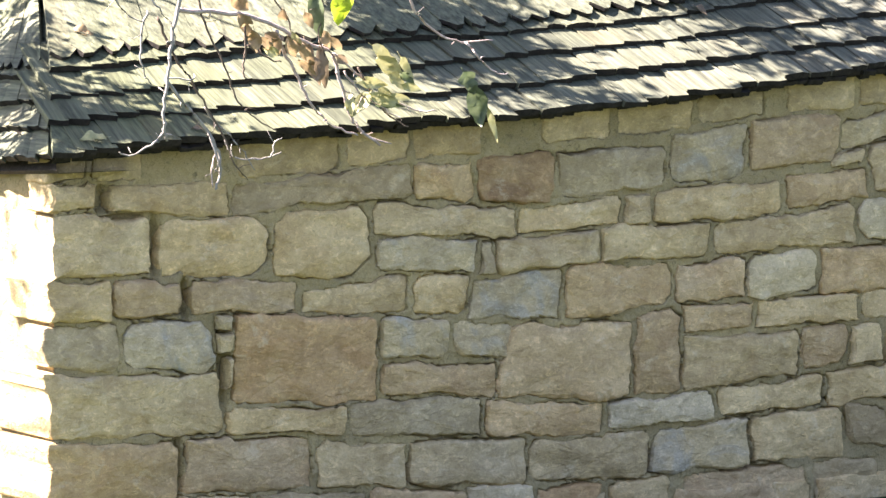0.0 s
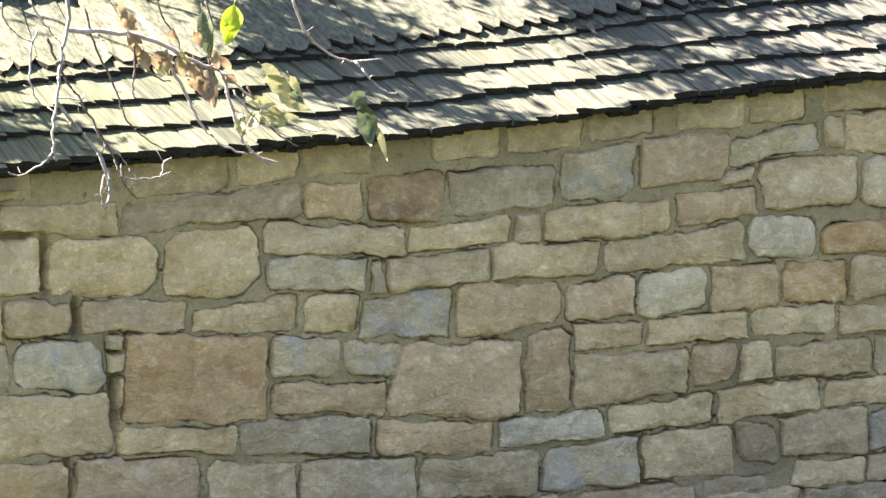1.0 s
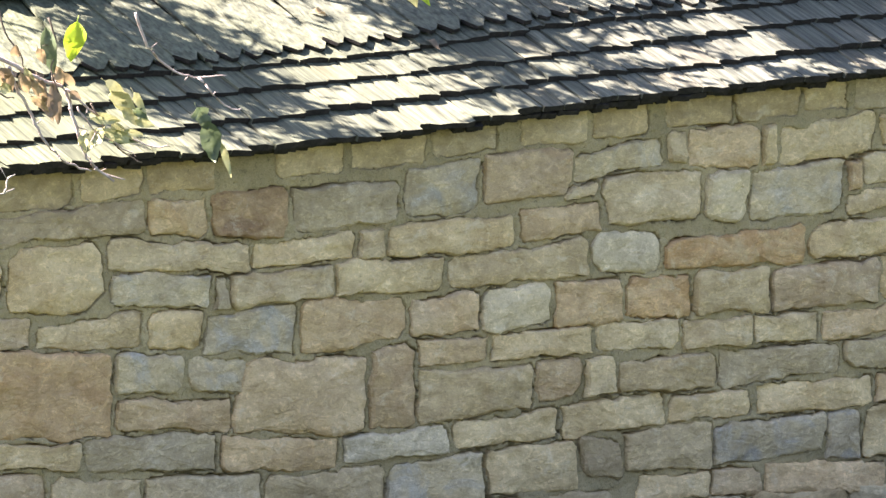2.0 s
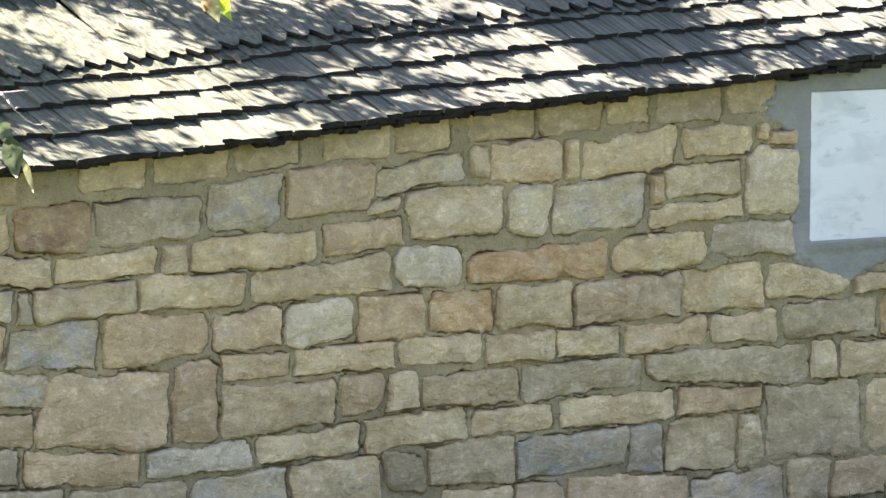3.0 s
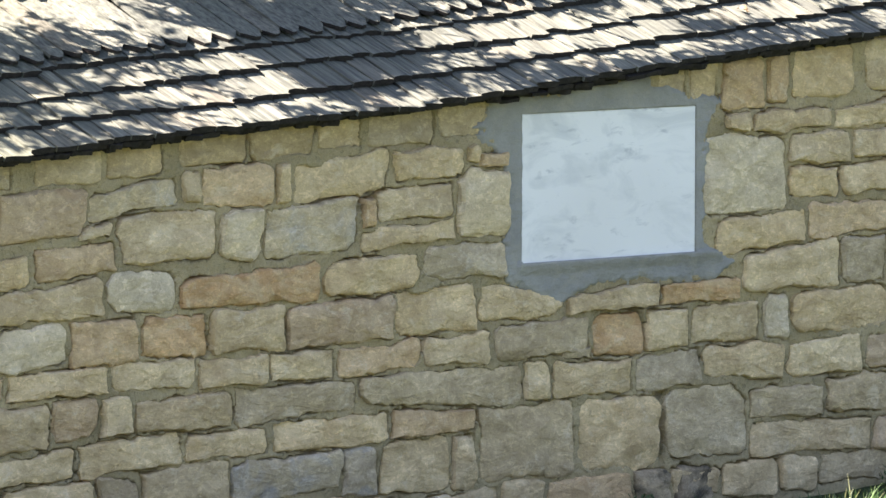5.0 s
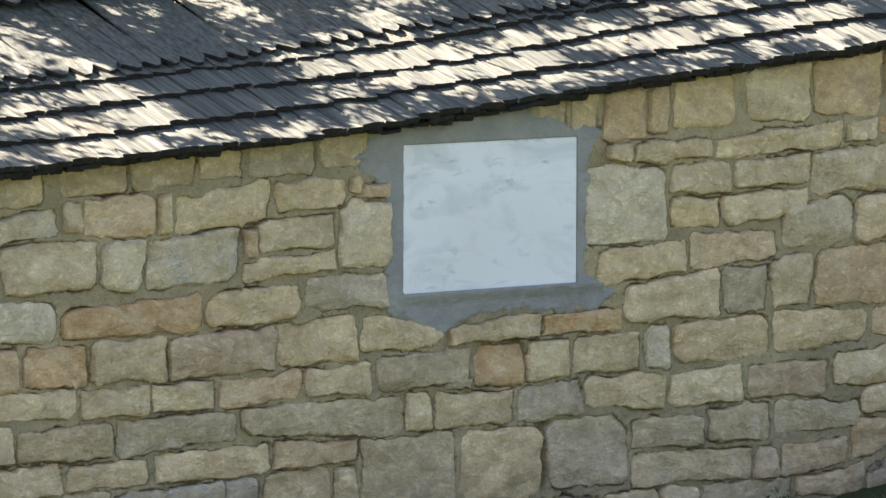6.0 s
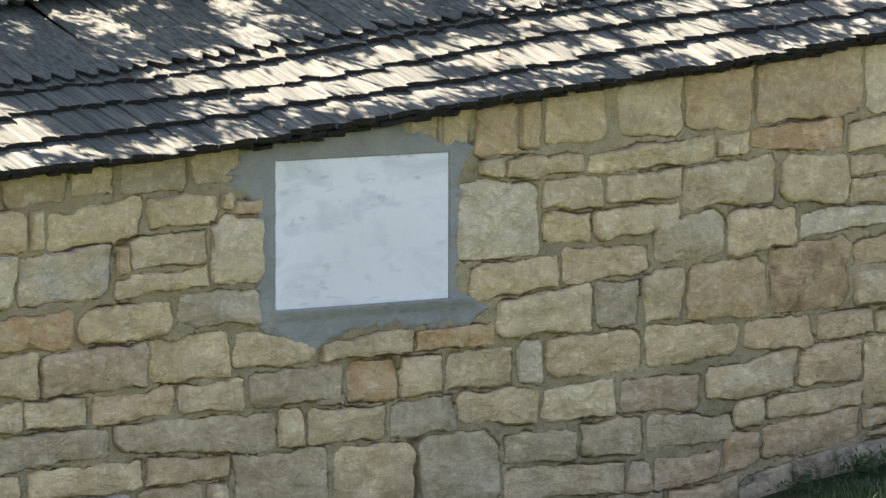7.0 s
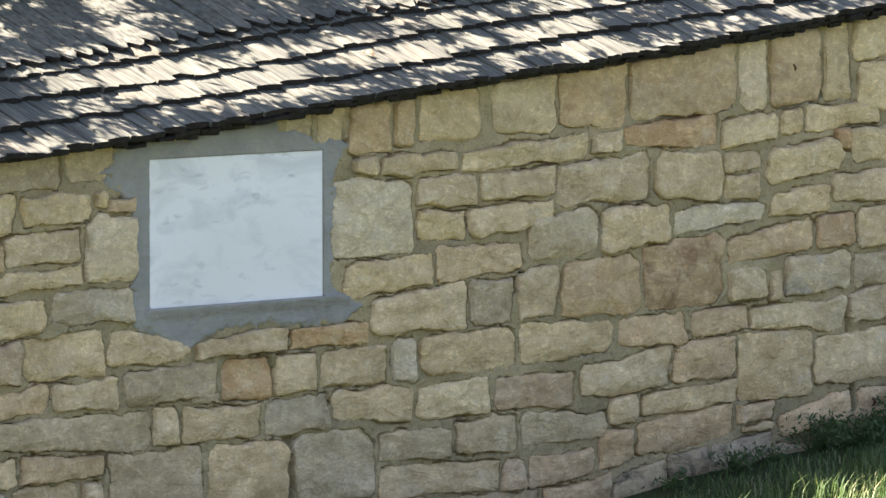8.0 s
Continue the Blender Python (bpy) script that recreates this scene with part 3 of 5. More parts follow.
def set_stones():
    """Build the planned stones, each fitted to those round it."""
    # stones side by side keep an upright joint between them
    spots = [i for i, (_, _, _, turned) in enumerate(PLAN) if not turned]
    for i in spots:
        for k in spots:
            (a, *_), (b, *_) = PLAN[i], PLAN[k]
            over = a[1] - b[0]
            if a[0] < b[0] and a[1] < b[1] and -0.012 < over < 0.06 and min(a[5], b[4]) - max(a[3], b[2]) > 0.04:
                mid = (a[1] + b[0]) / 2
                PLAN[i] = ((a[0], mid - 0.006, *a[2:]), *PLAN[i][1:])
                PLAN[k] = ((mid + 0.006, *b[1:]), *PLAN[k][1:])
    quads = [stone[:6] for stone, _, _, turned in PLAN if not turned]
    quads += [(x - w, x + w, z - h, z - h, z + h, z + h) for x, z, w, h in CLEFTS]
    for stone, sunk, parent, turned in PLAN:
        x0, x1, b0, b1, t0, t1, kind, *lean = stone
        corner = x0 < 0.03 and not turned
        if sunk:
            # the uppermost stones reach up behind the eave
            t0, t1 = eave(x0) + 0.01, eave(x1) + 0.01
        elif x0 > 6.5 and not turned and eave((x0 + x1) / 2) - (t0 + t1) / 2 < 0.13:
            t0, t1 = eave(x0) - 0.012, eave(x1) - 0.012
        around = [] if turned else [q for q in quads if q != stone[:6] and q[0] < x1 + 0.06 and q[1] > x0 - 0.06 and min(q[2:4]) < max(t0, t1) + 0.06 and max(q[4:6]) > min(b0, b1) - 0.06]
        if corner:
            x0 = -0.008 + stone_rng.uniform(-0.022, 0.012)
        cx, cz = (x0 + x1) / 2, (b0 + b1 + t0 + t1) / 4
        around = [(a - cx, b - cx, c - cz, d - cz, e - cz, f - cz) for a, b, c, d, e, f in around]
        side = 0.0035
        if not lean and not sunk:
            lean = (stone_rng.gauss(0, 0.009), stone_rng.gauss(0, 0.009))
        reach = stone_rng.choice((0.16, 0.3, 0.42)) if corner else 0.0
        bm, shape = stone_bmesh(stone_rng, x1 - x0 - 2 * side, (b0 - cz, t0 - cz), (b1 - cz, t1 - cz), sunk, reach, lean, kind.isupper(), around)
        ob = new("stone", mesh_of(bm, STONES[kind.lower()], 34))
        ob.parent = parent
        if turned:
            ob.matrix_world = Matrix.Translation((0, cx, cz)) @ Matrix.Rotation(radians(-90), 4, "Z")
        else:
            ob.location = (cx, 0, cz)
            SET.append(np.array([(v.x + cx, v.y + cz) for v in shape]))


def fill(a, b, low, high, parent, turned=False):
    """Coursed stones for stretches of wall that are all alike."""
    z = low
    while z < high - 0.05:
        h = stone_rng.uniform(0.12, 0.22)
        x = a + stone_rng.uniform(0, 0.05)
        row = []
        while x < b - 0.12:
            w = min(stone_rng.uniform(0.22, 0.6), b - x)
            e = stone_rng.uniform(-0.008, 0.008)
            row.append((x, x + w - 0.014, z, z + e, z + h - 0.014, z + h - 0.014 + e, stone_rng.choice("cccctgb")))
            x += w
        lay(row, False, parent, turned)
        z += h


lay([
    (-0.000, 0.187, 1.124, 1.132, 1.220, 1.224, "c"), (-0.000, 0.416, 0.876, 0.888, 1.106, 1.088, "c"),
    (0.000, 0.236, 0.731, 0.731, 0.872, 0.868, "c"), (0.000, 0.280, 0.571, 0.539, 0.715, 0.721, "g"),
    (0.000, 0.724, 0.313, 0.287, 0.545, 0.504, "c"), (0.026, 0.523, 0.080, 0.057, 0.300, 0.281, "t"),
    (0.221, 0.728, 1.118, 1.089, 1.203, 1.207, "c"), (0.247, 0.537, 0.727, 0.736, 0.864, 0.858, "T"),
    (0.280, 0.667, 0.555, 0.515, 0.717, 0.701, "U"), (0.432, 0.893, 0.865, 0.863, 1.069, 1.067, "C"),
    (0.530, 0.827, -0.036, -0.050, 0.085, 0.065, "c"), (0.534, 1.086, 0.085, 0.069, 0.287, 0.261, "t"),
    (0.558, 1.016, 0.733, 0.728, 0.845, 0.830, "t"), (0.667, 0.733, 0.583, 0.571, 0.652, 0.652, "g"),
])
lay([
    (0.676, 0.737, 0.660, 0.660, 0.717, 0.722, "g"), (0.691, 0.738, 0.455, 0.448, 0.565, 0.566, "g"),
    (0.734, 1.221, 0.291, 0.263, 0.391, 0.358, "c"), (0.740, 1.493, 1.100, 1.120, 1.196, 1.234, "g"),
    (0.747, 1.349, 0.394, 0.363, 0.725, 0.678, "o", 0.009, -0.014), (0.839, 1.314, -0.057, -0.080, 0.068, 0.045, "g"),
    (0.904, 1.327, 0.846, 0.838, 1.081, 1.090, "C"), (1.016, 1.489, 0.703, 0.700, 0.794, 0.830, "c"),
    (1.081, 1.477, 0.065, 0.043, 0.234, 0.212, "c"), (1.219, 1.802, 0.234, 0.231, 0.377, 0.357, "g"),
    (1.312, 1.951, 0.989, 0.946, 1.090, 1.053, "c"), (1.319, 1.732, -0.080, -0.104, 0.053, 0.030, "t"),
    (1.337, 1.787, 0.856, 0.824, 0.968, 0.952, "b"), (1.358, 1.660, 0.536, 0.514, 0.669, 0.664, "b"),
])
lay([
    (1.359, 1.865, 0.404, 0.374, 0.505, 0.490, "t"), (1.477, 2.001, 0.051, 0.021, 0.218, 0.198, "c"),
    (1.489, 1.740, 0.683, 0.674, 0.820, 0.816, "c"), (1.498, 1.760, 1.114, 1.092, 1.227, 1.238, "t"),
    (1.663, 1.948, 0.513, 0.492, 0.649, 0.634, "b"), (1.737, 2.023, -0.098, -0.107, 0.034, 0.034, "w"),
    (1.740, 2.147, 0.653, 0.628, 0.797, 0.813, "b"), (1.760, 2.117, 1.082, 1.071, 1.244, 1.251, "p"),
    (1.770, 1.841, 0.821, 0.822, 0.940, 0.943, "g"), (1.812, 2.339, 0.214, 0.190, 0.342, 0.309, "t"),
    (1.853, 2.312, 0.823, 0.839, 0.949, 0.953, "c"), (1.877, 2.463, 0.359, 0.308, 0.628, 0.601, "t", 0.085, 0.000),
    (1.943, 2.406, 0.965, 0.974, 1.049, 1.076, "c"), (1.997, 2.543, 0.030, 0.007, 0.177, 0.186, "g"),
])
lay([
    (2.028, 2.335, -0.118, -0.129, 0.015, 0.020, "o"), (2.110, 2.606, 1.092, 1.106, 1.256, 1.258, "g"),
    (2.149, 2.642, 0.622, 0.673, 0.834, 0.824, "T", 0.015, -0.015), (2.314, 2.806, 0.835, 0.833, 0.970, 0.963, "c"),
    (2.339, 2.827, 0.213, 0.224, 0.313, 0.327, "w"), (2.340, 2.673, -0.140, -0.141, 0.020, 0.020, "c"),
    (2.411, 2.537, 0.970, 0.969, 1.084, 1.087, "c"), (2.465, 2.696, 0.335, 0.335, 0.633, 0.642, "t"),
    (2.538, 2.997, 0.028, 0.029, 0.186, 0.214, "b"), (2.542, 3.131, 0.973, 0.994, 1.087, 1.114, "c"),
    (2.628, 2.973, 1.130, 1.133, 1.300, 1.326, "b"), (2.644, 2.970, 0.673, 0.671, 0.815, 0.821, "t"),
    (2.677, 3.016, 0.554, 0.566, 0.658, 0.663, "t"), (2.678, 3.273, -0.148, -0.161, 0.028, 0.020, "t"),
])
lay([
    (2.689, 3.226, 0.346, 0.371, 0.538, 0.536, "c"), (2.808, 3.467, 0.854, 0.859, 0.948, 1.002, "C"),
    (2.842, 3.346, 0.232, 0.252, 0.331, 0.354, "c"), (2.975, 3.307, 0.665, 0.698, 0.838, 0.844, "W"),
    (2.981, 3.404, 1.159, 1.179, 1.347, 1.347, "t"), (2.999, 3.441, 0.042, 0.044, 0.212, 0.229, "c"),
    (3.018, 3.499, 0.559, 0.558, 0.650, 0.671, "c"), (3.131, 3.531, 1.007, 1.040, 1.127, 1.142, "t"),
    (3.210, 3.449, 0.385, 0.387, 0.556, 0.550, "t"), (3.278, 3.590, -0.150, -0.167, 0.024, 0.022, "g"),
    (3.304, 3.633, 0.681, 0.668, 0.847, 0.840, "t"), (3.343, 3.844, 0.249, 0.259, 0.373, 0.391, "c"),
    (3.363, 3.503, 1.161, 1.160, 1.208, 1.220, "c"), (3.386, 3.825, 1.229, 1.280, 1.316, 1.384, "b"),
])
lay([
    (3.423, 3.636, 0.085, 0.076, 0.237, 0.236, "g"), (3.448, 3.615, 0.396, 0.399, 0.540, 0.547, "c"),
    (3.469, 3.814, 0.879, 0.852, 1.022, 1.016, "W"), (3.498, 3.910, 0.561, 0.562, 0.674, 0.679, "c"),
    (3.527, 4.001, 1.050, 1.066, 1.236, 1.248, "c"), (3.597, 4.088, 0.415, 0.397, 0.516, 0.534, "c"),
    (3.635, 3.969, 0.688, 0.680, 0.840, 0.844, "r"), (3.638, 4.071, 0.098, 0.082, 0.240, 0.272, "g"),
    (3.704, 4.058, -0.026, -0.041, 0.071, 0.061, "c"), (3.816, 4.512, 0.870, 0.867, 0.966, 1.013, "r"),
    (3.838, 3.932, 1.279, 1.275, 1.397, 1.402, "c"), (3.845, 4.262, 0.274, 0.275, 0.369, 0.375, "c"),
    (3.908, 4.251, 0.553, 0.553, 0.665, 0.668, "c"), (3.938, 4.292, 1.253, 1.242, 1.397, 1.401, "t"),
])
lay([
    (3.971, 4.341, 0.686, 0.678, 0.851, 0.853, "c"), (4.010, 4.228, 1.042, 1.038, 1.230, 1.228, "w"),
    (4.064, 4.311, -0.030, -0.040, 0.074, 0.065, "t"), (4.074, 4.616, 0.088, 0.115, 0.232, 0.258, "b"),
    (4.091, 4.698, 0.403, 0.416, 0.540, 0.531, "g"), (4.225, 4.705, 1.038, 1.058, 1.239, 1.263, "b"),
    (4.254, 4.584, 0.548, 0.551, 0.663, 0.667, "c"), (4.265, 4.854, 0.275, 0.281, 0.386, 0.393, "c"),
    (4.276, 4.364, 1.239, 1.239, 1.404, 1.412, "c"), (4.314, 4.929, -0.038, -0.072, 0.078, 0.057, "t"),
    (4.344, 4.873, 0.676, 0.684, 0.836, 0.857, "t"), (4.367, 4.838, 1.239, 1.277, 1.394, 1.440, "c"),
    (4.512, 5.004, 0.876, 0.888, 1.005, 1.021, "C"), (4.590, 5.016, 0.550, 0.570, 0.662, 0.676, "t"),
])
lay([
    (4.614, 4.799, 0.072, 0.066, 0.258, 0.273, "u"), (4.698, 5.539, 0.439, 0.382, 0.546, 0.540, "G"),
    (4.709, 5.183, 1.051, 1.074, 1.122, 1.150, "c"), (4.710, 4.784, 1.126, 1.128, 1.258, 1.262, "t"),
    (4.786, 5.181, 1.150, 1.164, 1.282, 1.299, "c"), (4.797, 5.165, 0.059, 0.077, 0.278, 0.295, "c"),
    (4.852, 5.298, 0.288, 0.295, 0.398, 0.393, "t"), (4.875, 5.237, 1.300, 1.319, 1.428, 1.425, "c"),
    (4.887, 5.293, 0.706, 0.690, 0.863, 0.892, "c"), (4.926, 5.419, -0.083, -0.101, 0.023, 0.059, "b"),
    (5.019, 5.373, 0.570, 0.565, 0.676, 0.691, "c"), (5.021, 5.456, 0.919, 0.902, 1.045, 1.050, "b"),
    (5.159, 5.300, 0.057, 0.063, 0.284, 0.290, "c"), (5.187, 5.462, 1.076, 1.056, 1.353, 1.338, "w"),
])
lay([
    (5.231, 5.300, 1.378, 1.380, 1.432, 1.439, "c"), (5.288, 5.807, 0.093, 0.073, 0.382, 0.380, "g"),
    (5.296, 5.740, 0.742, 0.714, 0.881, 0.819, "c", 0.000, 0.088), (5.306, 5.451, 1.341, 1.343, 1.393, 1.399, "t"),
    (5.373, 5.881, 0.565, 0.573, 0.700, 0.718, "g"), (5.422, 5.645, -0.108, -0.106, 0.077, 0.075, "c"),
    (5.533, 5.682, 0.387, 0.394, 0.545, 0.548, "c"), (5.651, 6.115, -0.084, -0.094, 0.064, 0.069, "t"),
    (5.685, 6.114, 0.410, 0.379, 0.548, 0.539, "c"), (5.743, 5.891, 0.551, 0.549, 0.576, 0.600, "g"),
    (5.761, 6.254, 0.727, 0.747, 0.795, 0.837, "c"), (5.810, 6.269, 0.094, 0.065, 0.389, 0.375, "C"),
    (5.893, 6.172, 0.552, 0.543, 0.710, 0.723, "R"), (6.118, 6.327, -0.094, -0.102, 0.059, 0.066, "d"),
])
lay([
    (6.120, 6.487, 0.383, 0.396, 0.539, 0.548, "g"), (6.175, 6.417, 0.561, 0.552, 0.721, 0.722, "c"),
    (6.259, 6.683, 0.742, 0.753, 0.812, 0.840, "r"), (6.282, 6.738, 0.119, 0.097, 0.394, 0.394, "G"),
    (6.309, 6.585, -0.039, -0.056, 0.059, 0.049, "c"), (6.333, 6.541, -0.110, -0.116, 0.065, 0.068, "d"),
    (6.423, 6.807, 0.575, 0.573, 0.732, 0.731, "c"), (6.487, 6.942, 0.419, 0.398, 0.548, 0.547, "c"),
    (6.489, 6.942, 1.108, 1.100, 1.429, 1.399, "w"), (6.559, 7.052, 0.929, 0.959, 1.067, 1.099, "c"),
    (6.578, 6.817, 1.530, 1.529, 1.693, 1.707, "t"), (6.595, 6.903, -0.074, -0.086, 0.058, 0.058, "c"),
    (6.603, 6.733, 1.452, 1.451, 1.498, 1.504, "c"), (6.707, 7.243, 0.779, 0.770, 0.929, 0.958, "c"),
])
lay([
    (6.741, 7.163, 0.248, 0.233, 0.354, 0.357, "g"), (6.744, 7.436, 0.094, 0.066, 0.224, 0.196, "c"),
    (6.748, 7.195, 1.429, 1.442, 1.508, 1.513, "c"), (6.810, 6.958, 0.559, 0.551, 0.745, 0.745, "w"),
    (6.823, 6.958, 1.543, 1.546, 1.695, 1.711, "t"), (6.919, 7.124, -0.076, -0.080, 0.062, 0.066, "c"),
    (6.945, 7.378, 0.405, 0.391, 0.540, 0.552, "c"), (6.951, 7.243, 1.154, 1.138, 1.283, 1.264, "c"),
    (6.955, 7.300, 1.295, 1.285, 1.419, 1.418, "c"), (6.964, 7.532, 0.584, 0.585, 0.742, 0.748, "C"),
    (6.967, 7.322, 1.560, 1.574, 1.713, 1.747, "c"), (7.058, 7.580, 0.983, 0.999, 1.113, 1.119, "t"),
    (7.133, 7.670, -0.057, -0.057, 0.065, 0.063, "g"), (7.167, 7.539, 0.252, 0.224, 0.390, 0.387, "g"),
])
lay([
    (7.198, 7.939, 1.425, 1.464, 1.506, 1.568, "c"), (7.246, 7.743, 1.153, 1.185, 1.262, 1.302, "c"),
    (7.249, 7.516, 0.782, 0.773, 0.960, 0.964, "g"), (7.309, 7.743, 1.308, 1.305, 1.408, 1.432, "c"),
    (7.373, 7.742, 1.584, 1.569, 1.769, 1.784, "c"), (7.384, 7.893, 0.427, 0.396, 0.551, 0.549, "t"),
    (7.443, 7.582, 0.068, 0.064, 0.202, 0.197, "t"), (7.519, 7.767, 0.777, 0.789, 0.990, 1.003, "c"),
    (7.536, 8.091, 0.596, 0.631, 0.769, 0.762, "C"), (7.546, 8.052, 0.247, 0.251, 0.380, 0.356, "g"),
    (7.571, 8.006, 1.033, 1.050, 1.215, 1.242, "g"), (7.585, 7.986, 0.071, 0.091, 0.201, 0.212, "t"),
    (7.670, 8.066, -0.025, -0.032, 0.050, 0.097, "t"), (7.749, 8.306, 1.264, 1.266, 1.422, 1.466, "c"),
])
lay([
    (7.762, 8.161, 1.599, 1.583, 1.784, 1.794, "t"), (7.770, 8.251, 0.781, 0.777, 1.003, 1.030, "t"),
    (7.866, 8.427, 0.430, 0.450, 0.560, 0.609, "c"), (7.949, 8.138, 1.476, 1.480, 1.553, 1.560, "c"),
    (7.989, 8.209, 0.105, 0.145, 0.271, 0.277, "t"), (8.010, 8.425, 1.057, 1.065, 1.224, 1.236, "c"),
    (8.049, 8.242, 0.305, 0.289, 0.403, 0.416, "c"), (8.083, 8.395, -0.046, -0.059, 0.083, 0.131, "d"),
    (8.097, 8.528, 0.640, 0.630, 0.754, 0.765, "t"), (8.145, 8.712, 1.504, 1.463, 1.574, 1.596, "o"),
    (8.174, 8.814, 1.607, 1.636, 1.801, 1.852, "t"), (8.216, 8.822, 0.161, 0.200, 0.308, 0.362, "t"),
    (8.232, 8.839, 0.317, 0.350, 0.414, 0.445, "c"), (8.254, 8.767, 0.779, 0.795, 1.059, 1.091, "p"),
])
lay([
    (8.323, 8.730, 1.277, 1.234, 1.448, 1.455, "C"), (8.402, 8.661, 0.034, 0.039, 0.133, 0.165, "d"),
    (8.431, 9.007, 1.101, 1.144, 1.204, 1.218, "W"), (8.434, 8.820, 0.464, 0.463, 0.611, 0.644, "t"),
    (8.535, 8.892, 0.654, 0.667, 0.752, 0.778, "t"), (8.668, 9.049, 0.041, 0.072, 0.170, 0.204, "d"),
    (8.723, 9.075, 1.463, 1.490, 1.578, 1.596, "c"), (8.737, 8.999, 1.364, 1.362, 1.442, 1.451, "c"),
    (8.744, 8.955, 1.233, 1.235, 1.329, 1.344, "c"), (8.746, 9.009, 0.797, 0.799, 0.917, 0.930, "c"),
    (8.756, 9.306, 0.947, 1.004, 1.055, 1.136, "t"), (8.810, 9.292, 0.350, 0.357, 0.659, 0.645, "c"),
    (8.811, 9.048, 0.253, 0.266, 0.333, 0.331, "t"), (8.835, 9.004, 1.623, 1.629, 1.864, 1.878, "w"),
])
lay([
    (8.846, 9.055, 0.213, 0.228, 0.238, 0.243, "c"), (8.906, 9.504, 0.656, 0.632, 0.755, 0.770, "c"),
    (8.996, 9.498, 1.295, 1.345, 1.454, 1.483, "C"), (9.011, 9.336, 1.628, 1.654, 1.871, 1.897, "t"),
    (9.020, 9.114, 0.786, 0.793, 0.910, 0.925, "g"), (9.032, 9.411, 1.152, 1.159, 1.254, 1.274, "c"),
    (9.056, 9.259, 0.074, 0.066, 0.148, 0.141, "d"), (9.083, 9.542, 0.181, 0.224, 0.274, 0.355, "t"),
    (9.096, 9.232, 1.514, 1.516, 1.613, 1.625, "c"), (9.103, 9.538, 0.806, 0.811, 0.960, 0.969, "b"),
    (9.246, 9.719, 1.515, 1.544, 1.620, 1.637, "c"), (9.295, 9.565, 0.994, 1.005, 1.132, 1.141, "o"),
    (9.299, 9.901, 0.391, 0.407, 0.594, 0.635, "c"), (9.357, 9.524, 1.645, 1.647, 1.909, 1.922, "c"),
])
lay([
    (9.400, 9.895, 1.189, 1.191, 1.314, 1.327, "c"), (9.427, 9.533, 1.425, 1.421, 1.518, 1.529, "r"),
    (9.511, 9.899, 0.657, 0.666, 0.782, 0.803, "g"), (9.523, 9.893, 1.359, 1.370, 1.509, 1.540, "c"),
    (9.538, 9.889, 1.821, 1.840, 1.909, 1.943, "c"), (9.538, 9.898, 0.818, 0.828, 0.957, 0.981, "g"),
    (9.558, 9.896, 0.986, 0.996, 1.154, 1.181, "c"), (9.564, 9.903, 0.220, 0.208, 0.353, 0.346, "t"),
    (9.567, 9.891, 1.582, 1.600, 1.803, 1.815, "c"),
])
lay([
    (-0.000, 0.142, 1.228, 1.226, 1.260, 1.258, "m"), (0.165, 0.370, 1.225, 1.225, 1.257, 1.261, "m"),
    (0.739, 1.186, 1.210, 1.205, 1.247, 1.258, "m"), (1.215, 1.485, 1.244, 1.250, 1.294, 1.304, "m"),
    (1.493, 1.789, 1.258, 1.255, 1.296, 1.314, "m"), (2.054, 2.357, 1.296, 1.297, 1.362, 1.369, "m"),
    (2.372, 2.726, 1.309, 1.317, 1.372, 1.390, "m"), (2.736, 3.043, 1.334, 1.362, 1.389, 1.413, "m"),
    (3.151, 3.465, 1.375, 1.377, 1.435, 1.459, "m"), (3.472, 3.749, 1.385, 1.392, 1.442, 1.466, "m"),
    (3.824, 4.149, 1.406, 1.429, 1.467, 1.499, "m"), (4.160, 4.479, 1.428, 1.434, 1.494, 1.518, "m"),
    (4.493, 4.724, 1.455, 1.451, 1.517, 1.531, "m"), (4.730, 5.087, 1.451, 1.460, 1.531, 1.550, "m"),
], sunk=True)
lay([
    (5.098, 5.339, 1.473, 1.473, 1.549, 1.586, "m"), (6.233, 6.388, 1.579, 1.582, 1.639, 1.647, "m"),
    (6.401, 6.569, 1.563, 1.556, 1.646, 1.667, "m"),
], sunk=True)
fill(9.98, 11.5, 0.15, 2.0, wall)
fill(0.45, 5.2, -0.32, -0.03, wall)
fill(0.45, DEEP, -0.1, 1.28, end_wall, True)
set_stones()
point_wall()


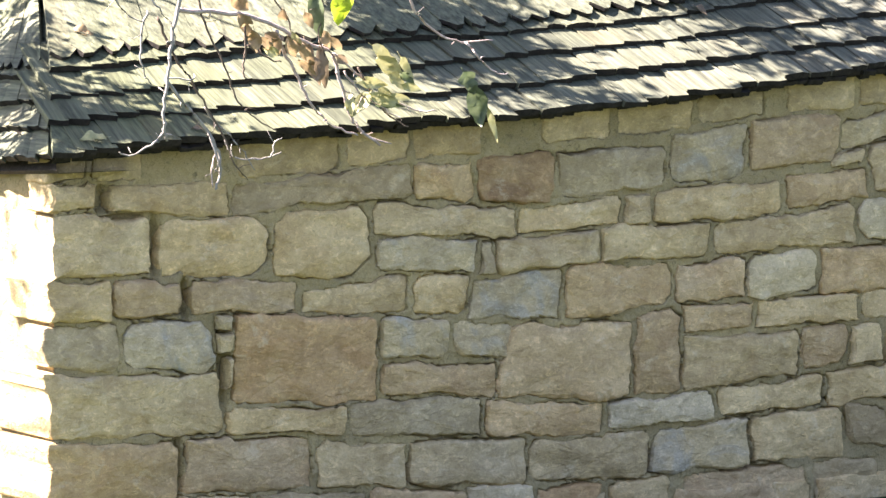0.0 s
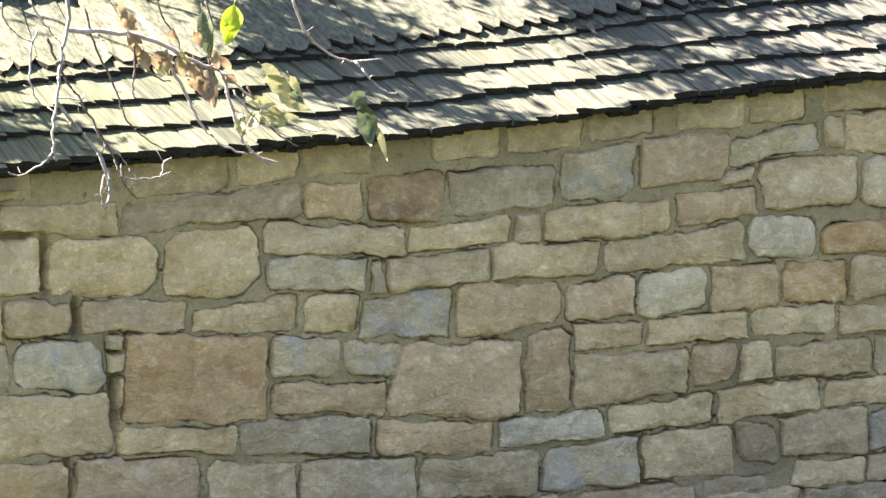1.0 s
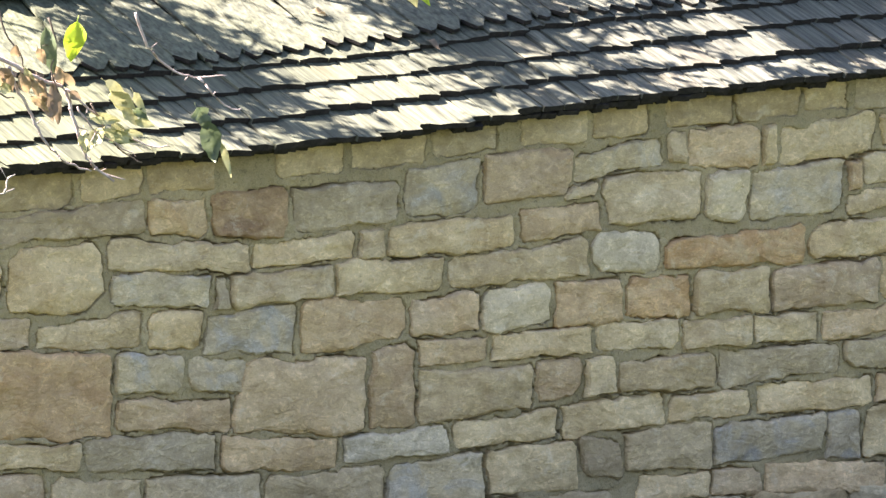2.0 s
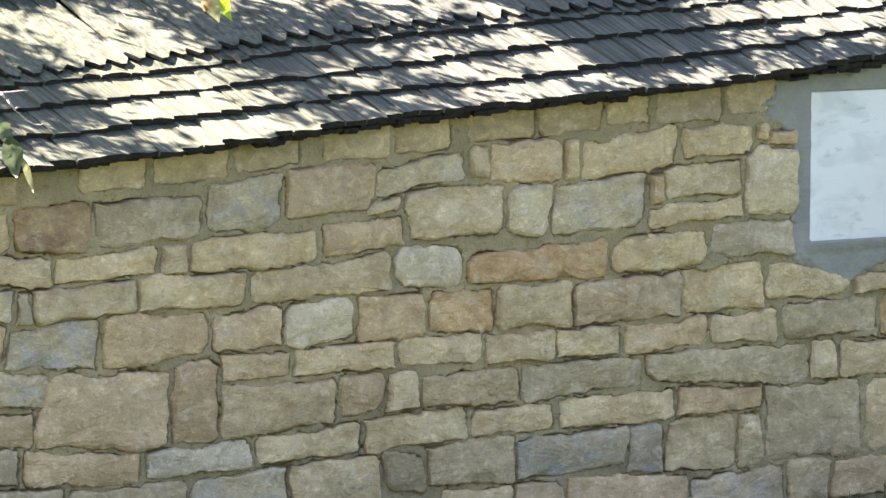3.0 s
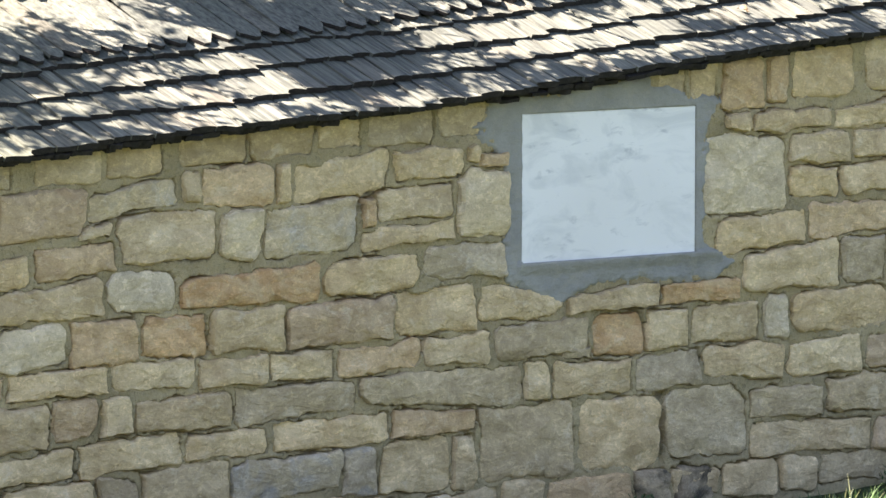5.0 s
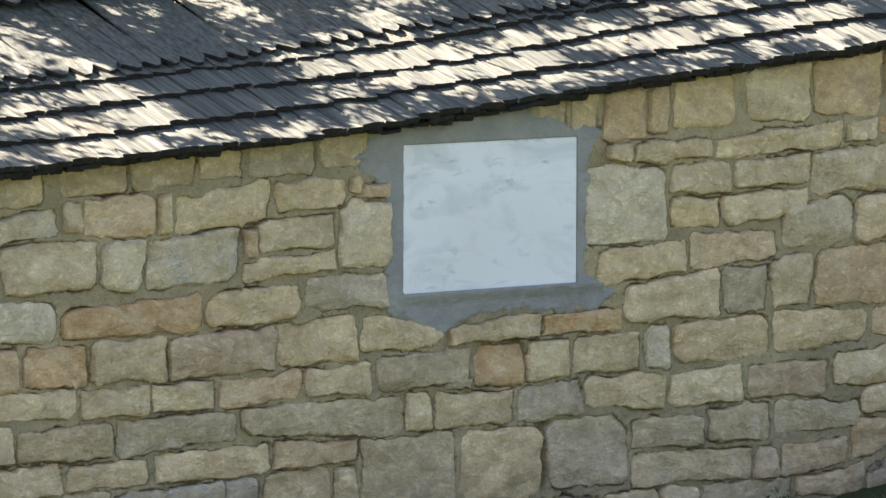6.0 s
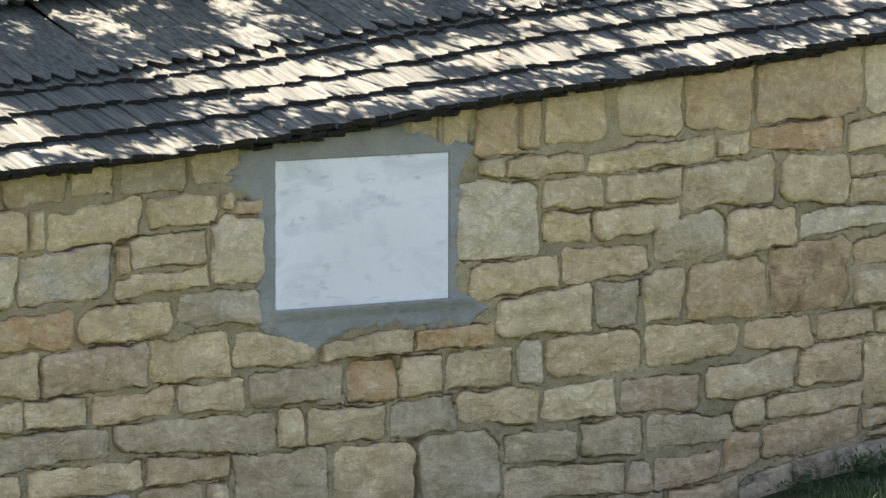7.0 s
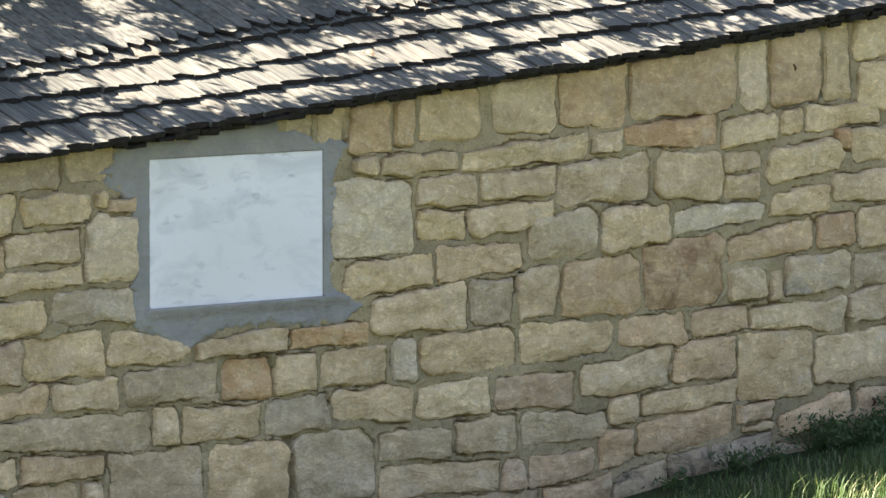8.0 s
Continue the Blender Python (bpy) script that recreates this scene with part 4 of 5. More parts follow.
# ---- cement round the tablet ----
def build_cement():
    """A trowelled bed of cement, frayed where it was smeared over the stones."""
    bm = bmesh.new()
    x0, z0, step = 5.25, 0.68, 0.008
    nx, nz = 194, 131

    def cover(x, z):
        wob = 0.026 * noise.noise((x * 9, z * 9, 3)) + 0.020 * noise.noise((x * 30, z * 30, 7)) + 0.013 * noise.noise((x * 62, z * 62, 5))
        left = 5.43 - 0.13 * math.exp(-((z - 1.47) / 0.07) ** 2) - (0.06 if z > 1.5 else 0.0) + 0.02 * max(0.0, (1.0 - z) / 0.1)
        right = 6.500 + 0.08 * max(0.0, (z - 1.42) / 0.12) + 0.17 * max(0.0, 1 - abs(z - 0.90) / 0.09)
        low = 0.842 - 0.085 * max(0.0, 1 - abs(x - 5.72) / 0.16)
        top = eave(x) - 0.005 if x < 6.2 else eave(6.2) - 0.04 - 0.2 * (x - 6.2)
        return min(x - left, right - x, z - low, top - z) + wob

    verts = {}
    for i in range(nx + 1):
        for k in range(nz + 1):
            x, z = x0 + i * step, z0 + k * step
            c = cover(x, z)
            inside = 5.527 < x < 6.435 and 0.955 < z < 1.545
            if c > -step * 1.2 and not inside:
                y = 0.014 - 0.017 * min(1.0, max(0.0, (c + 0.01) / 0.03))
                y += 0.005 * noise.noise((x * 12, z * 16, 1)) + 0.0025 * noise.noise((x * 45, z * 45, 2))
                if z < 0.955 and 5.50 < x < 6.58:
                    y -= 0.016 * min(1.0, max(0.0, (z - 0.90) / 0.04))
                verts[i, k] = bm.verts.new((x, y, z))
    for (i, k) in list(verts):
        four = [(i, k), (i + 1, k), (i + 1, k + 1), (i, k + 1)]
        if all(f in verts for f in four):
            bm.faces.new([verts[f] for f in four])
    loose = [v for v in bm.verts if not v.link_faces]
    for v in loose:
        bm.verts.remove(v)
    edge = [e for e in bm.edges if len(e.link_faces) == 1]
    ext = bmesh.ops.extrude_edge_only(bm, edges=edge)
    for v in (g for g in ext["geom"] if isinstance(g, bmesh.types.BMVert)):
        v.co.y = 0.035
    ob = part("cement_surround", bm, CEMENT, None, "", True)
    return tagged(ob, "rough grey cement bed trowelled round the marble tablet", "cement", "", "structure")


build_cement()


# ---- hanging branch ----
TWIG_PALE = bark_material("pale_reddish_twig", (0.30, 0.225, 0.20), (0.46, 0.40, 0.37))
LIME = leaf_material("lime_leaf", (0.38, 0.50, 0.03), (0.30, 0.42, 0.03), 0.45)
GREEN = leaf_material("green_leaf", (0.075, 0.105, 0.05), (0.12, 0.15, 0.08))
BROWN = leaf_material("dry_brown_leaf", (0.37, 0.275, 0.15), (0.25, 0.175, 0.10))
RUST = leaf_material("dark_dry_leaf", (0.17, 0.13, 0.085), (0.26, 0.19, 0.12))
PALE = leaf_material("pale_yellow_leaf", (0.42, 0.40, 0.21), (0.30, 0.30, 0.14), 0.15)
CROWN = leaf_material("crown_leaf", (0.06, 0.10, 0.03), (0.09, 0.13, 0.04), 0.2)


def tube(bm, points, r0, r1, sides=7):
    """A tapered round stem through the points, closed at its tip."""
    pts = [Vector(p) for p in points]
    rings = []
    for i, p in enumerate(pts):
        d = (pts[min(i + 1, len(pts) - 1)] - pts[max(i - 1, 0)]).normalized()
        a = d.orthogonal().normalized()
        b = d.cross(a)
        r = r0 + (r1 - r0) * i / (len(pts) - 1)
        rings.append([bm.verts.new(p + (a * math.cos(6.2832 * k / sides) + b * math.sin(6.2832 * k / sides)) * r) for k in range(sides)])
    for a, b in zip(rings, rings[1:]):
        for k in range(sides):
            bm.faces.new((a[k], a[(k + 1) % sides], b[(k + 1) % sides], b[k]))
    bm.faces.new(rings[-1])
    bm.faces.new(list(reversed(rings[0])))


branch_rng = random.Random(3)
branch = tagged(new("hanging_branch"), "bare grey twigs with withered yellow leaves over the eave", "branch")
branch.location = (0.45, -0.3, 2.2)
bpy.context.view_layer.update()


def smooth_line(points):
    """Rounds a line of points and gives it small kinks."""
    out = []
    n = len(points)
    for i in range(n - 1):
        p0, p1, p2, p3 = (Vector(points[min(max(j, 0), n - 1)]) for j in (i - 1, i, i + 1, i + 2))
        for k in range(4):
            t = k / 4
            out.append(0.5 * (2 * p1 + (p2 - p0) * t + (2 * p0 - 5 * p1 + 4 * p2 - p3) * t * t + (3 * p1 - p0 - 3 * p2 + p3) * t ** 3))
    out.append(Vector(points[-1]))
    for v in out[1:-1]:
        v += Vector((branch_rng.uniform(-1, 1), branch_rng.uniform(-1, 1), branch_rng.uniform(-1, 1))) * 0.0042
    return out


def twig(points, r0, r1, material):
    bm = bmesh.new()
    sway = branch_rng.uniform(-0.03, 0.03)
    n = len(points) - 1
    line = smooth_line([(x - branch.location.x, sway * math.sin(3.1 * i / n), z - branch.location.z) for i, (x, z) in enumerate(points)])
    tube(bm, line, r0, r1)
    for v in line[3:-2:5]:
        bmesh.ops.create_icosphere(bm, subdivisions=1, radius=(r0 + r1) * 0.62, matrix=Matrix.Translation(v))
    for v in line[4:-2:7]:
        d = Vector((branch_rng.uniform(-1, 1), branch_rng.uniform(-0.6, 0.6), branch_rng.uniform(-1, 0.6))).normalized()
        size = branch_rng.uniform(0.02, 0.06)
        side = Vector((branch_rng.uniform(-1, 1), 0, branch_rng.uniform(-1, 1))) * size * 0.3
        tube(bm, [v, v + d * size * 0.5 + side, v + d * size + side * 0.4], r1 * 0.7, r1 * 0.45, 5)
    part("twig", bm, material, branch, "", True)


def leaf_bmesh(rng, length, width, curl):
    """A blade folded along its midrib, bent towards the tip, with a stalk."""
    bm = bmesh.new()
    rows = []
    n = 8
    for i in range(n + 1):
        t = i / n
        half = width / 2 * (math.sin(math.pi * t ** 0.75) ** 0.85 if 0 < t < 1 else 0.02) + 0.0006
        y = curl * length * (t - 0.5) ** 2
        wave = 0.12 * width * math.sin(9 * t + curl * 5)
        rows.append([bm.verts.new((-half, y - 0.35 * half + wave, t * length)), bm.verts.new((-half * 0.5, y - 0.1 * half, t * length)), bm.verts.new((0, y, t * length)),
                     bm.verts.new((half * 0.5, y - 0.1 * half, t * length)), bm.verts.new((half, y - 0.35 * half - wave, t * length))])
    for row in rows:
        for v in row:
            v.co += Vector((0.3, 1.0, 0.2)) * width * 0.35 * noise.noise((v.co.x * 45 + length * 90, curl * 9, v.co.z * 45))
    for a, b in zip(rows, rows[1:]):
        strip(bm, a, b)
    tube(bm, [(0, 0.002, -0.16 * length), (0, 0.003, 0.0), (0, curl * length * 0.0 + 0.002, 0.5 * length)], 0.0013, 0.0006, 5)
    return bm


def leaf(base, tip, width, material, parent=None):
    """A leaf that hangs from base to tip in front of the eave."""
    a, b = Vector((base[0], -0.31, base[1])), Vector((tip[0], -0.31, tip[1]))
    rng = branch_rng
    a.y += rng.uniform(-0.03, 0.03)
    d = b - a
    z = d.normalized()
    view = Vector((0.52, 0.85, 0.0))
    x = view.cross(z).normalized()
    y = z.cross(x)
    turn = Matrix((x, y, z)).transposed().to_4x4()
    ob = new("leaf", mesh_of(leaf_bmesh(rng, d.length, width * 1.0, rng.uniform(-0.9, 0.9)), material, True))
    ob.parent = branch
    ob.matrix_world = Matrix.Translation(a) @ turn @ Matrix.Rotation(rng.uniform(-0.5, 0.5), 4, "Z")


twig([(0.332, 1.999), (0.342, 1.881), (0.322, 1.802), (0.304, 1.703), (0.293, 1.605), (0.280, 1.506), (0.282, 1.431), (0.300, 1.386)], 0.0080, 0.0046, BARK)
twig([(0.282, 1.431), (0.271, 1.397), (0.215, 1.370), (0.158, 1.342), (0.109, 1.354)], 0.0046, 0.0023, BARK)
twig([(0.293, 1.605), (0.361, 1.523), (0.430, 1.451), (0.487, 1.379), (0.517, 1.298), (0.510, 1.239), (0.495, 1.209)], 0.0069, 0.0046, BARK)
twig([(0.471, 1.400), (0.499, 1.309), (0.513, 1.269)], 0.0046, 0.0034, BARK)
twig([(0.220, 1.844), (0.198, 1.766), (0.194, 1.687), (0.207, 1.627), (0.237, 1.587)], 0.0046, 0.0023, BARK)
twig([(0.258, 1.823), (0.293, 1.743), (0.338, 1.663), (0.395, 1.592), (0.452, 1.500), (0.521, 1.398), (0.567, 1.297), (0.625, 1.238)], 0.0057, 0.0023, TWIG)
twig([(0.410, 1.918), (0.451, 1.798), (0.509, 1.697), (0.555, 1.596), (0.589, 1.515), (0.659, 1.453), (0.744, 1.406)], 0.0046, 0.0023, TWIG)
twig([(0.337, 1.845), (0.474, 1.834), (0.634, 1.813), (0.772, 1.760), (0.889, 1.706), (0.975, 1.674), (1.006, 1.582), (1.042, 1.480), (1.077, 1.408), (1.172, 1.338)], 0.0092, 0.0046, TWIG_PALE)
twig([(0.742, 1.761), (0.773, 1.690), (0.831, 1.608), (0.866, 1.536), (0.925, 1.464), (0.984, 1.412), (1.078, 1.378)], 0.0069, 0.0034, TWIG_PALE)
twig([(0.611, 1.794), (0.623, 1.694), (0.612, 1.625), (0.623, 1.594)], 0.0046, 0.0034, TWIG)
twig([(0.623, 1.714), (0.704, 1.662), (0.761, 1.650)], 0.0046, 0.0023, TWIG)
twig([(0.533, 1.382), (0.563, 1.337), (0.613, 1.309), (0.705, 1.311), (0.763, 1.329)], 0.0034, 0.0023, BARK)
twig([(0.722, 1.313), (0.728, 1.361), (0.763, 1.379)], 0.0034, 0.0023, BARK)
twig([(1.262, 1.938), (1.322, 1.815), (1.430, 1.727), (1.526, 1.698), (1.645, 1.701)], 0.0057, 0.0023, TWIG_PALE)
twig([(1.526, 1.698), (1.586, 1.635), (1.647, 1.586), (1.707, 1.580)], 0.0046, 0.0023, TWIG_PALE)
twig([(0.975, 1.674), (1.076, 1.600), (1.218, 1.515), (1.313, 1.461), (1.408, 1.453)], 0.0046, 0.0023, TWIG_PALE)
twig([(1.076, 1.620), (1.195, 1.455), (1.290, 1.401)], 0.0034, 0.0023, TWIG)
twig([(0.079, 1.946), (0.101, 1.887), (0.157, 1.826), (0.207, 1.805)], 0.0046, 0.0023, BARK)
twig([(0.293, 1.605), (0.384, 1.602), (0.406, 1.617)], 0.0034, 0.0023, BARK)
twig([(1.077, 1.408), (1.125, 1.376), (1.219, 1.342)], 0.0034, 0.0023, TWIG_PALE)
leaf((1.003, 1.915), (0.985, 1.771), 0.075, LIME)
leaf((0.886, 1.897), (0.917, 1.726), 0.056, GREEN)
leaf((0.640, 1.770), (0.659, 1.690), 0.052, BROWN)
leaf((0.564, 1.891), (0.621, 1.838), 0.056, BROWN)
leaf((0.578, 1.819), (0.633, 1.778), 0.047, BROWN)
leaf((0.750, 1.835), (0.771, 1.790), 0.038, BROWN)
leaf((0.778, 1.734), (0.813, 1.661), 0.042, BROWN)
leaf((0.818, 1.713), (0.888, 1.631), 0.038, BROWN)
leaf((0.890, 1.667), (0.914, 1.562), 0.061, RUST)
leaf((0.924, 1.756), (0.957, 1.689), 0.042, BROWN)
leaf((0.693, 1.697), (0.749, 1.675), 0.038, PALE)
leaf((0.686, 1.753), (0.744, 1.727), 0.042, RUST)
leaf((1.135, 1.672), (1.244, 1.608), 0.061, PALE)
leaf((1.122, 1.529), (1.052, 1.448), 0.052, PALE)
leaf((1.183, 1.642), (1.249, 1.571), 0.047, PALE)
leaf((1.211, 1.601), (1.278, 1.530), 0.042, PALE)
leaf((1.106, 1.523), (1.255, 1.482), 0.047, PALE)
leaf((1.247, 1.555), (1.335, 1.532), 0.033, PALE)
leaf((1.066, 1.565), (1.193, 1.553), 0.028, PALE)
leaf((1.240, 1.604), (1.301, 1.561), 0.033, GREEN)
leaf((0.976, 1.664), (1.035, 1.638), 0.033, RUST)
leaf((0.847, 1.828), (0.882, 1.767), 0.033, BROWN)
leaf((1.515, 1.595), (1.554, 1.512), 0.071, GREEN)
leaf((1.559, 1.545), (1.589, 1.393), 0.075, GREEN)
leaf((1.603, 1.470), (1.659, 1.341), 0.026, PALE)
leaf((2.406, 2.066), (2.466, 1.924), 0.066, PALE)
leaf((2.461, 2.055), (2.506, 1.935), 0.047, LIME)
leaf((2.379, 2.046), (2.416, 1.963), 0.042, BROWN)

for x, z, across, down, width, dry in (
        (0.60, 1.80, 0.05, -0.07, 0.045, BROWN), (0.66, 1.74, 0.06, -0.05, 0.04, BROWN), (0.72, 1.76, 0.03, -0.09, 0.05, BROWN), (0.79, 1.75, 0.05, -0.06, 0.045, PALE),
        (0.86, 1.72, 0.03, -0.12, 0.055, RUST), (0.92, 1.70, 0.02, -0.15, 0.06, RUST), (0.95, 1.73, 0.06, -0.05, 0.04, BROWN), (0.83, 1.66, 0.07, -0.06, 0.04, BROWN),
        (1.12, 1.70, 0.09, -0.05, 0.06, PALE), (1.10, 1.58, 0.10, -0.03, 0.045, PALE), (1.16, 1.55, 0.08, -0.06, 0.05, PALE), (1.20, 1.52, 0.09, -0.02, 0.035, PALE),
        (1.24, 1.66, 0.05, -0.08, 0.045, PALE), (1.14, 1.49, 0.12, -0.01, 0.035, GREEN), (1.04, 1.53, 0.00, -0.09, 0.05, PALE), (0.54, 1.93, 0.04, -0.06, 0.045, BROWN)):
    leaf((x, z), (x + across, z + down), 0.72 * width, dry)
twig([(0.452, 1.500), (0.500, 1.440), (0.560, 1.395), (0.610, 1.335), (0.655, 1.270)], 0.0040, 0.0020, BARK)
twig([(0.495, 1.330), (0.478, 1.270), (0.486, 1.215)], 0.0036, 0.0020, TWIG_PALE)
twig([(0.190, 1.950), (0.235, 1.870), (0.300, 1.800), (0.330, 1.720)], 0.0040, 0.0020, BARK)
twig([(0.900, 1.930), (0.930, 1.830), (0.905, 1.740), (0.950, 1.650)], 0.0040, 0.0022, TWIG)
twig([(0.700, 1.960), (0.735, 1.860), (0.790, 1.790), (0.815, 1.700)], 0.0040, 0.0022, TWIG)
twig([(1.020, 1.610), (1.090, 1.520), (1.180, 1.470), (1.260, 1.425)], 0.0036, 0.0020, TWIG_PALE)


def fallen_leaf(x, s, length, width, turn, material, label):
    """A leaf lying on the shingles."""
    m = shingle_frame(slope_point(x, s), Vector((1, 0, 0.06)), Vector((0, CP, SP)), 0.0, 0.0, 0.062) @ Matrix.Rotation(turn, 4, "Z")
    ob = new("fallen_leaf", mesh_of(leaf_bmesh(branch_rng, length, width, 0.5), material, True))
    ob.matrix_world = m @ Matrix.Rotation(radians(-90), 4, "X") @ Matrix.Translation((0, 0, -length / 2))
    tagged(ob, label, "leaf", "fallen leaves on the roof")


# ---- trees behind the building, whose shade falls on the roof ----
def add_leaves(verts, faces, p, size, rng):
    a = Vector((rng.gauss(0, 1), rng.gauss(0, 1), rng.gauss(0, 1))).normalized()
    b = a.orthogonal().normalized()
    b = (Matrix.Rotation(rng.uniform(0, 6.28), 3, a) @ b)
    c = a.cross(b) * 0.32
    n = len(verts)
    verts += [p - b * size, p + c * size + a * size * 0.1, p + b * size, p - c * size + a * size * 0.1]
    faces.append((n, n + 1, n + 2, n + 3))


def build_tree(base, x_from, x_to, seed, label):
    """Trunk, limbs, and a crown in clumps; the crown leans over the ridge of the roof."""
    rng = random.Random(seed)
    tree = tagged(new("tree"), label, "tree", "trees behind the building")
    tree.location = base
    foot = Vector(base)
    bm = bmesh.new()
    fork = Vector((base[0] + 0.2, base[1] - 0.3, base[2] + 2.6))
    tube(bm, [foot - foot, Vector((0.05, 0, 1.2)), fork - foot], 0.19, 0.13, 12)
    part("trunk", bm, BARK, tree, "", True)
    verts, faces = [], []
    limb_ends = []
    for k in range(int((x_to - x_from) * 190)):
        px, ps = rng.uniform(x_from, x_to), rng.uniform(-0.3, 1.9)
        if rng.random() > shade_at(px, ps):
            continue
        far = rng.uniform(1.6, 3.2) if px < 4.2 else rng.uniform(1.4, 2.2)
        core = slope_point(px, ps) + SUN * far
        if k % 14 == 0:
            limb_ends.append(core)
        wide = (0.085 if px < 4.2 else 0.055 if px < 5.6 else 0.045) * rng.uniform(0.6, 1.3)
        for n in range(int(14 + 44 * shade_at(px, ps) if px < 5.6 else 12 + 22 * shade_at(px, ps))):
            q = core + Vector((rng.gauss(0, wide), rng.gauss(0, wide), rng.gauss(0, wide * 0.7)))
            add_leaves(verts, faces, q - foot, rng.uniform(0.03, 0.07), rng)
    for k in range(45 if x_from < 0 else 0):
        s = rng.uniform(0.15, 0.85)
        core = Vector((hip_x(s), -OUT + s * CP + rng.uniform(0.0, 0.9), eave(0) + s * SP)) + SUN * rng.uniform(1.0, 1.8)
        for n in range(26):
            q = core + Vector((rng.gauss(0, 0.1), rng.gauss(0, 0.1), rng.gauss(0, 0.08)))
            add_leaves(verts, faces, q - foot, rng.uniform(0.026, 0.055), rng)
    me = bpy.data.meshes.new("mesh")
    me.from_pydata([tuple(v) for v in verts], [], faces)
    me.materials.append(CROWN)
    ob = new("crown", me)
    ob.parent = tree
    for e in limb_ends:
        bm = bmesh.new()
        a, b = fork - foot, e - foot
        mid = a.lerp(b, 0.5) + Vector((0, 0, 0.35))
        tube(bm, smooth_line([a, a.lerp(mid, 0.5), mid, mid.lerp(b, 0.5), b]), 0.035, 0.006, 6)
        part("limb", bm, BARK, tree, "", True)


# boughs (dense) and openings between them, by where their shade or light falls on the slope
BOUGHS = ((0.10, 0.15, 0.20, 0.17, 1.7), (0.40, 0.04, 0.28, 0.09, 1.4), (0.08, 0.86, 0.12, 0.25, 1.2), (2.05, 0.22, 0.16, 0.14, 0.9), (1.95, 0.45, 0.14, 0.16, 0.9), (1.80, 0.80, 0.22, 0.16, 1.0), (3.05, 0.60, 0.15, 0.06, 0.5),
          (4.76, 0.55, 0.24, 0.25, 1.1), (4.66, 0.22, 0.20, 0.14, 0.8), (4.98, 0.20, 0.18, 0.16, 0.9), (4.95, 1.02, 0.3, 0.2, 0.5), (5.10, 0.75, 0.25, 0.15, 0.6), (6.75, 0.20, 0.18, 0.2, 0.4))
OPENINGS = ((4.05, 0.88, 0.3, 0.2, 1.0), (0.9, 0.35, 0.6, 0.5, 0.9), (2.6, 0.3, 0.3, 0.3, 0.3), (3.4, 0.3, 0.3, 0.25, 0.4), (4.30, 0.62, 0.16, 0.10, 0.8), (4.04, 0.12, 0.25, 0.14, 0.8), (5.75, 0.42, 0.36, 0.18, 1.0), (5.95, 0.20, 0.45, 0.15, 1.1), (6.5, 0.35, 0.3, 0.15, 0.4), (7.75, 0.08, 0.22, 0.10, 0.9), (0.45, 0.76, 0.15, 0.2, 0.8))


def shade_at(x, s):
    """How thick the foliage is on the sun's way to a place on the roof."""
    d = 0.14 if x < 4.2 else 0.30 if x < 6.2 else 0.48
    d += 1.5 * noise.noise((x * 1.3 + 4.0, s * 2.6, 2.0)) + 0.6 * noise.noise((x * 3.1, s * 4.0, 7.0))
    if x < 1.6:
        d = 0.35 * d
    for dense, group in ((1, BOUGHS), (-1, OPENINGS)):
        for px, ps, wide, tall, much in group:
            d += dense * much * math.exp(-((x - px) / wide) ** 2 - ((s - ps) / tall) ** 2)
    if x > 5.6:
        d = 0.5 + 0.55 * (d - 0.5)
    if s > 0.6 and x > 4.4:
        d += 0.20
    return min(1.0, max(0.02, d))


build_tree((-2.6, 5.2, -0.1), -0.8, 4.6, 21, "tree with thin autumn foliage behind the building")
build_tree((3.6, 7.2, -0.1), 4.6, 11.5, 22, "leafy tree behind the shingled roof")


# ---- grass and weeds along the wall ----
def build_grass():
    rng = random.Random(8)
    verts, faces = [], []

    def blade(x, y, tall):
        z = ground_height(x, y) - 0.01
        a = rng.uniform(0, 6.2832)
        lean = rng.uniform(0.1, 0.75) * tall
        w = rng.uniform(0.0018, 0.0042)
        side = Vector((math.cos(a + 1.57), math.sin(a + 1.57), 0)) * w
        out = Vector((math.cos(a), math.sin(a), 0)) * lean
        p = Vector((x, y, z))
        n = len(verts)
        mid = p + out * 0.35 + Vector((0, 0, tall * 0.6))
        tip = p + out + Vector((0, 0, tall * rng.uniform(0.75, 1.0)))
        verts.extend([p - side, p + side, mid - side * 0.8, mid + side * 0.8, tip])
        faces.extend([(n, n + 1, n + 3, n + 2), (n + 2, n + 3, n + 4)])

    for k in range(70000):
        x, y = rng.uniform(5.2, 11.5), -4.0 * rng.random() ** 1.1 - 0.03
        thick = 0.5 + 0.8 * noise.noise((x * 2.2, y * 2.2, 9))
        thick *= 0.35 + 0.65 * min(1.0, -y / 0.9)
        if rng.random() < thick:
            blade(x, y, rng.uniform(0.04, 0.13) * (0.2 + 0.8 * min(1.0, -y / 0.9)) * (1.0 + 1.3 * max(0.0, noise.noise((x * 3, y * 3, 4)))))
    for k in range(5000):
        x, y = rng.uniform(-3, 12.5), rng.uniform(-9, -0.3)
        blade(x, y, rng.uniform(0.04, 0.1))
    me = bpy.data.meshes.new("mesh")
    me.from_pydata([tuple(v) for v in verts], [], faces)
    me.materials.append(GRASS)
    tagged(new("grass", me), "tufty green grass at the foot of the wall", "grass", "", "stuff")


build_grass()
WEED = leaf_material("weed_leaf", (0.045, 0.085, 0.025), (0.07, 0.12, 0.035), 0.25)


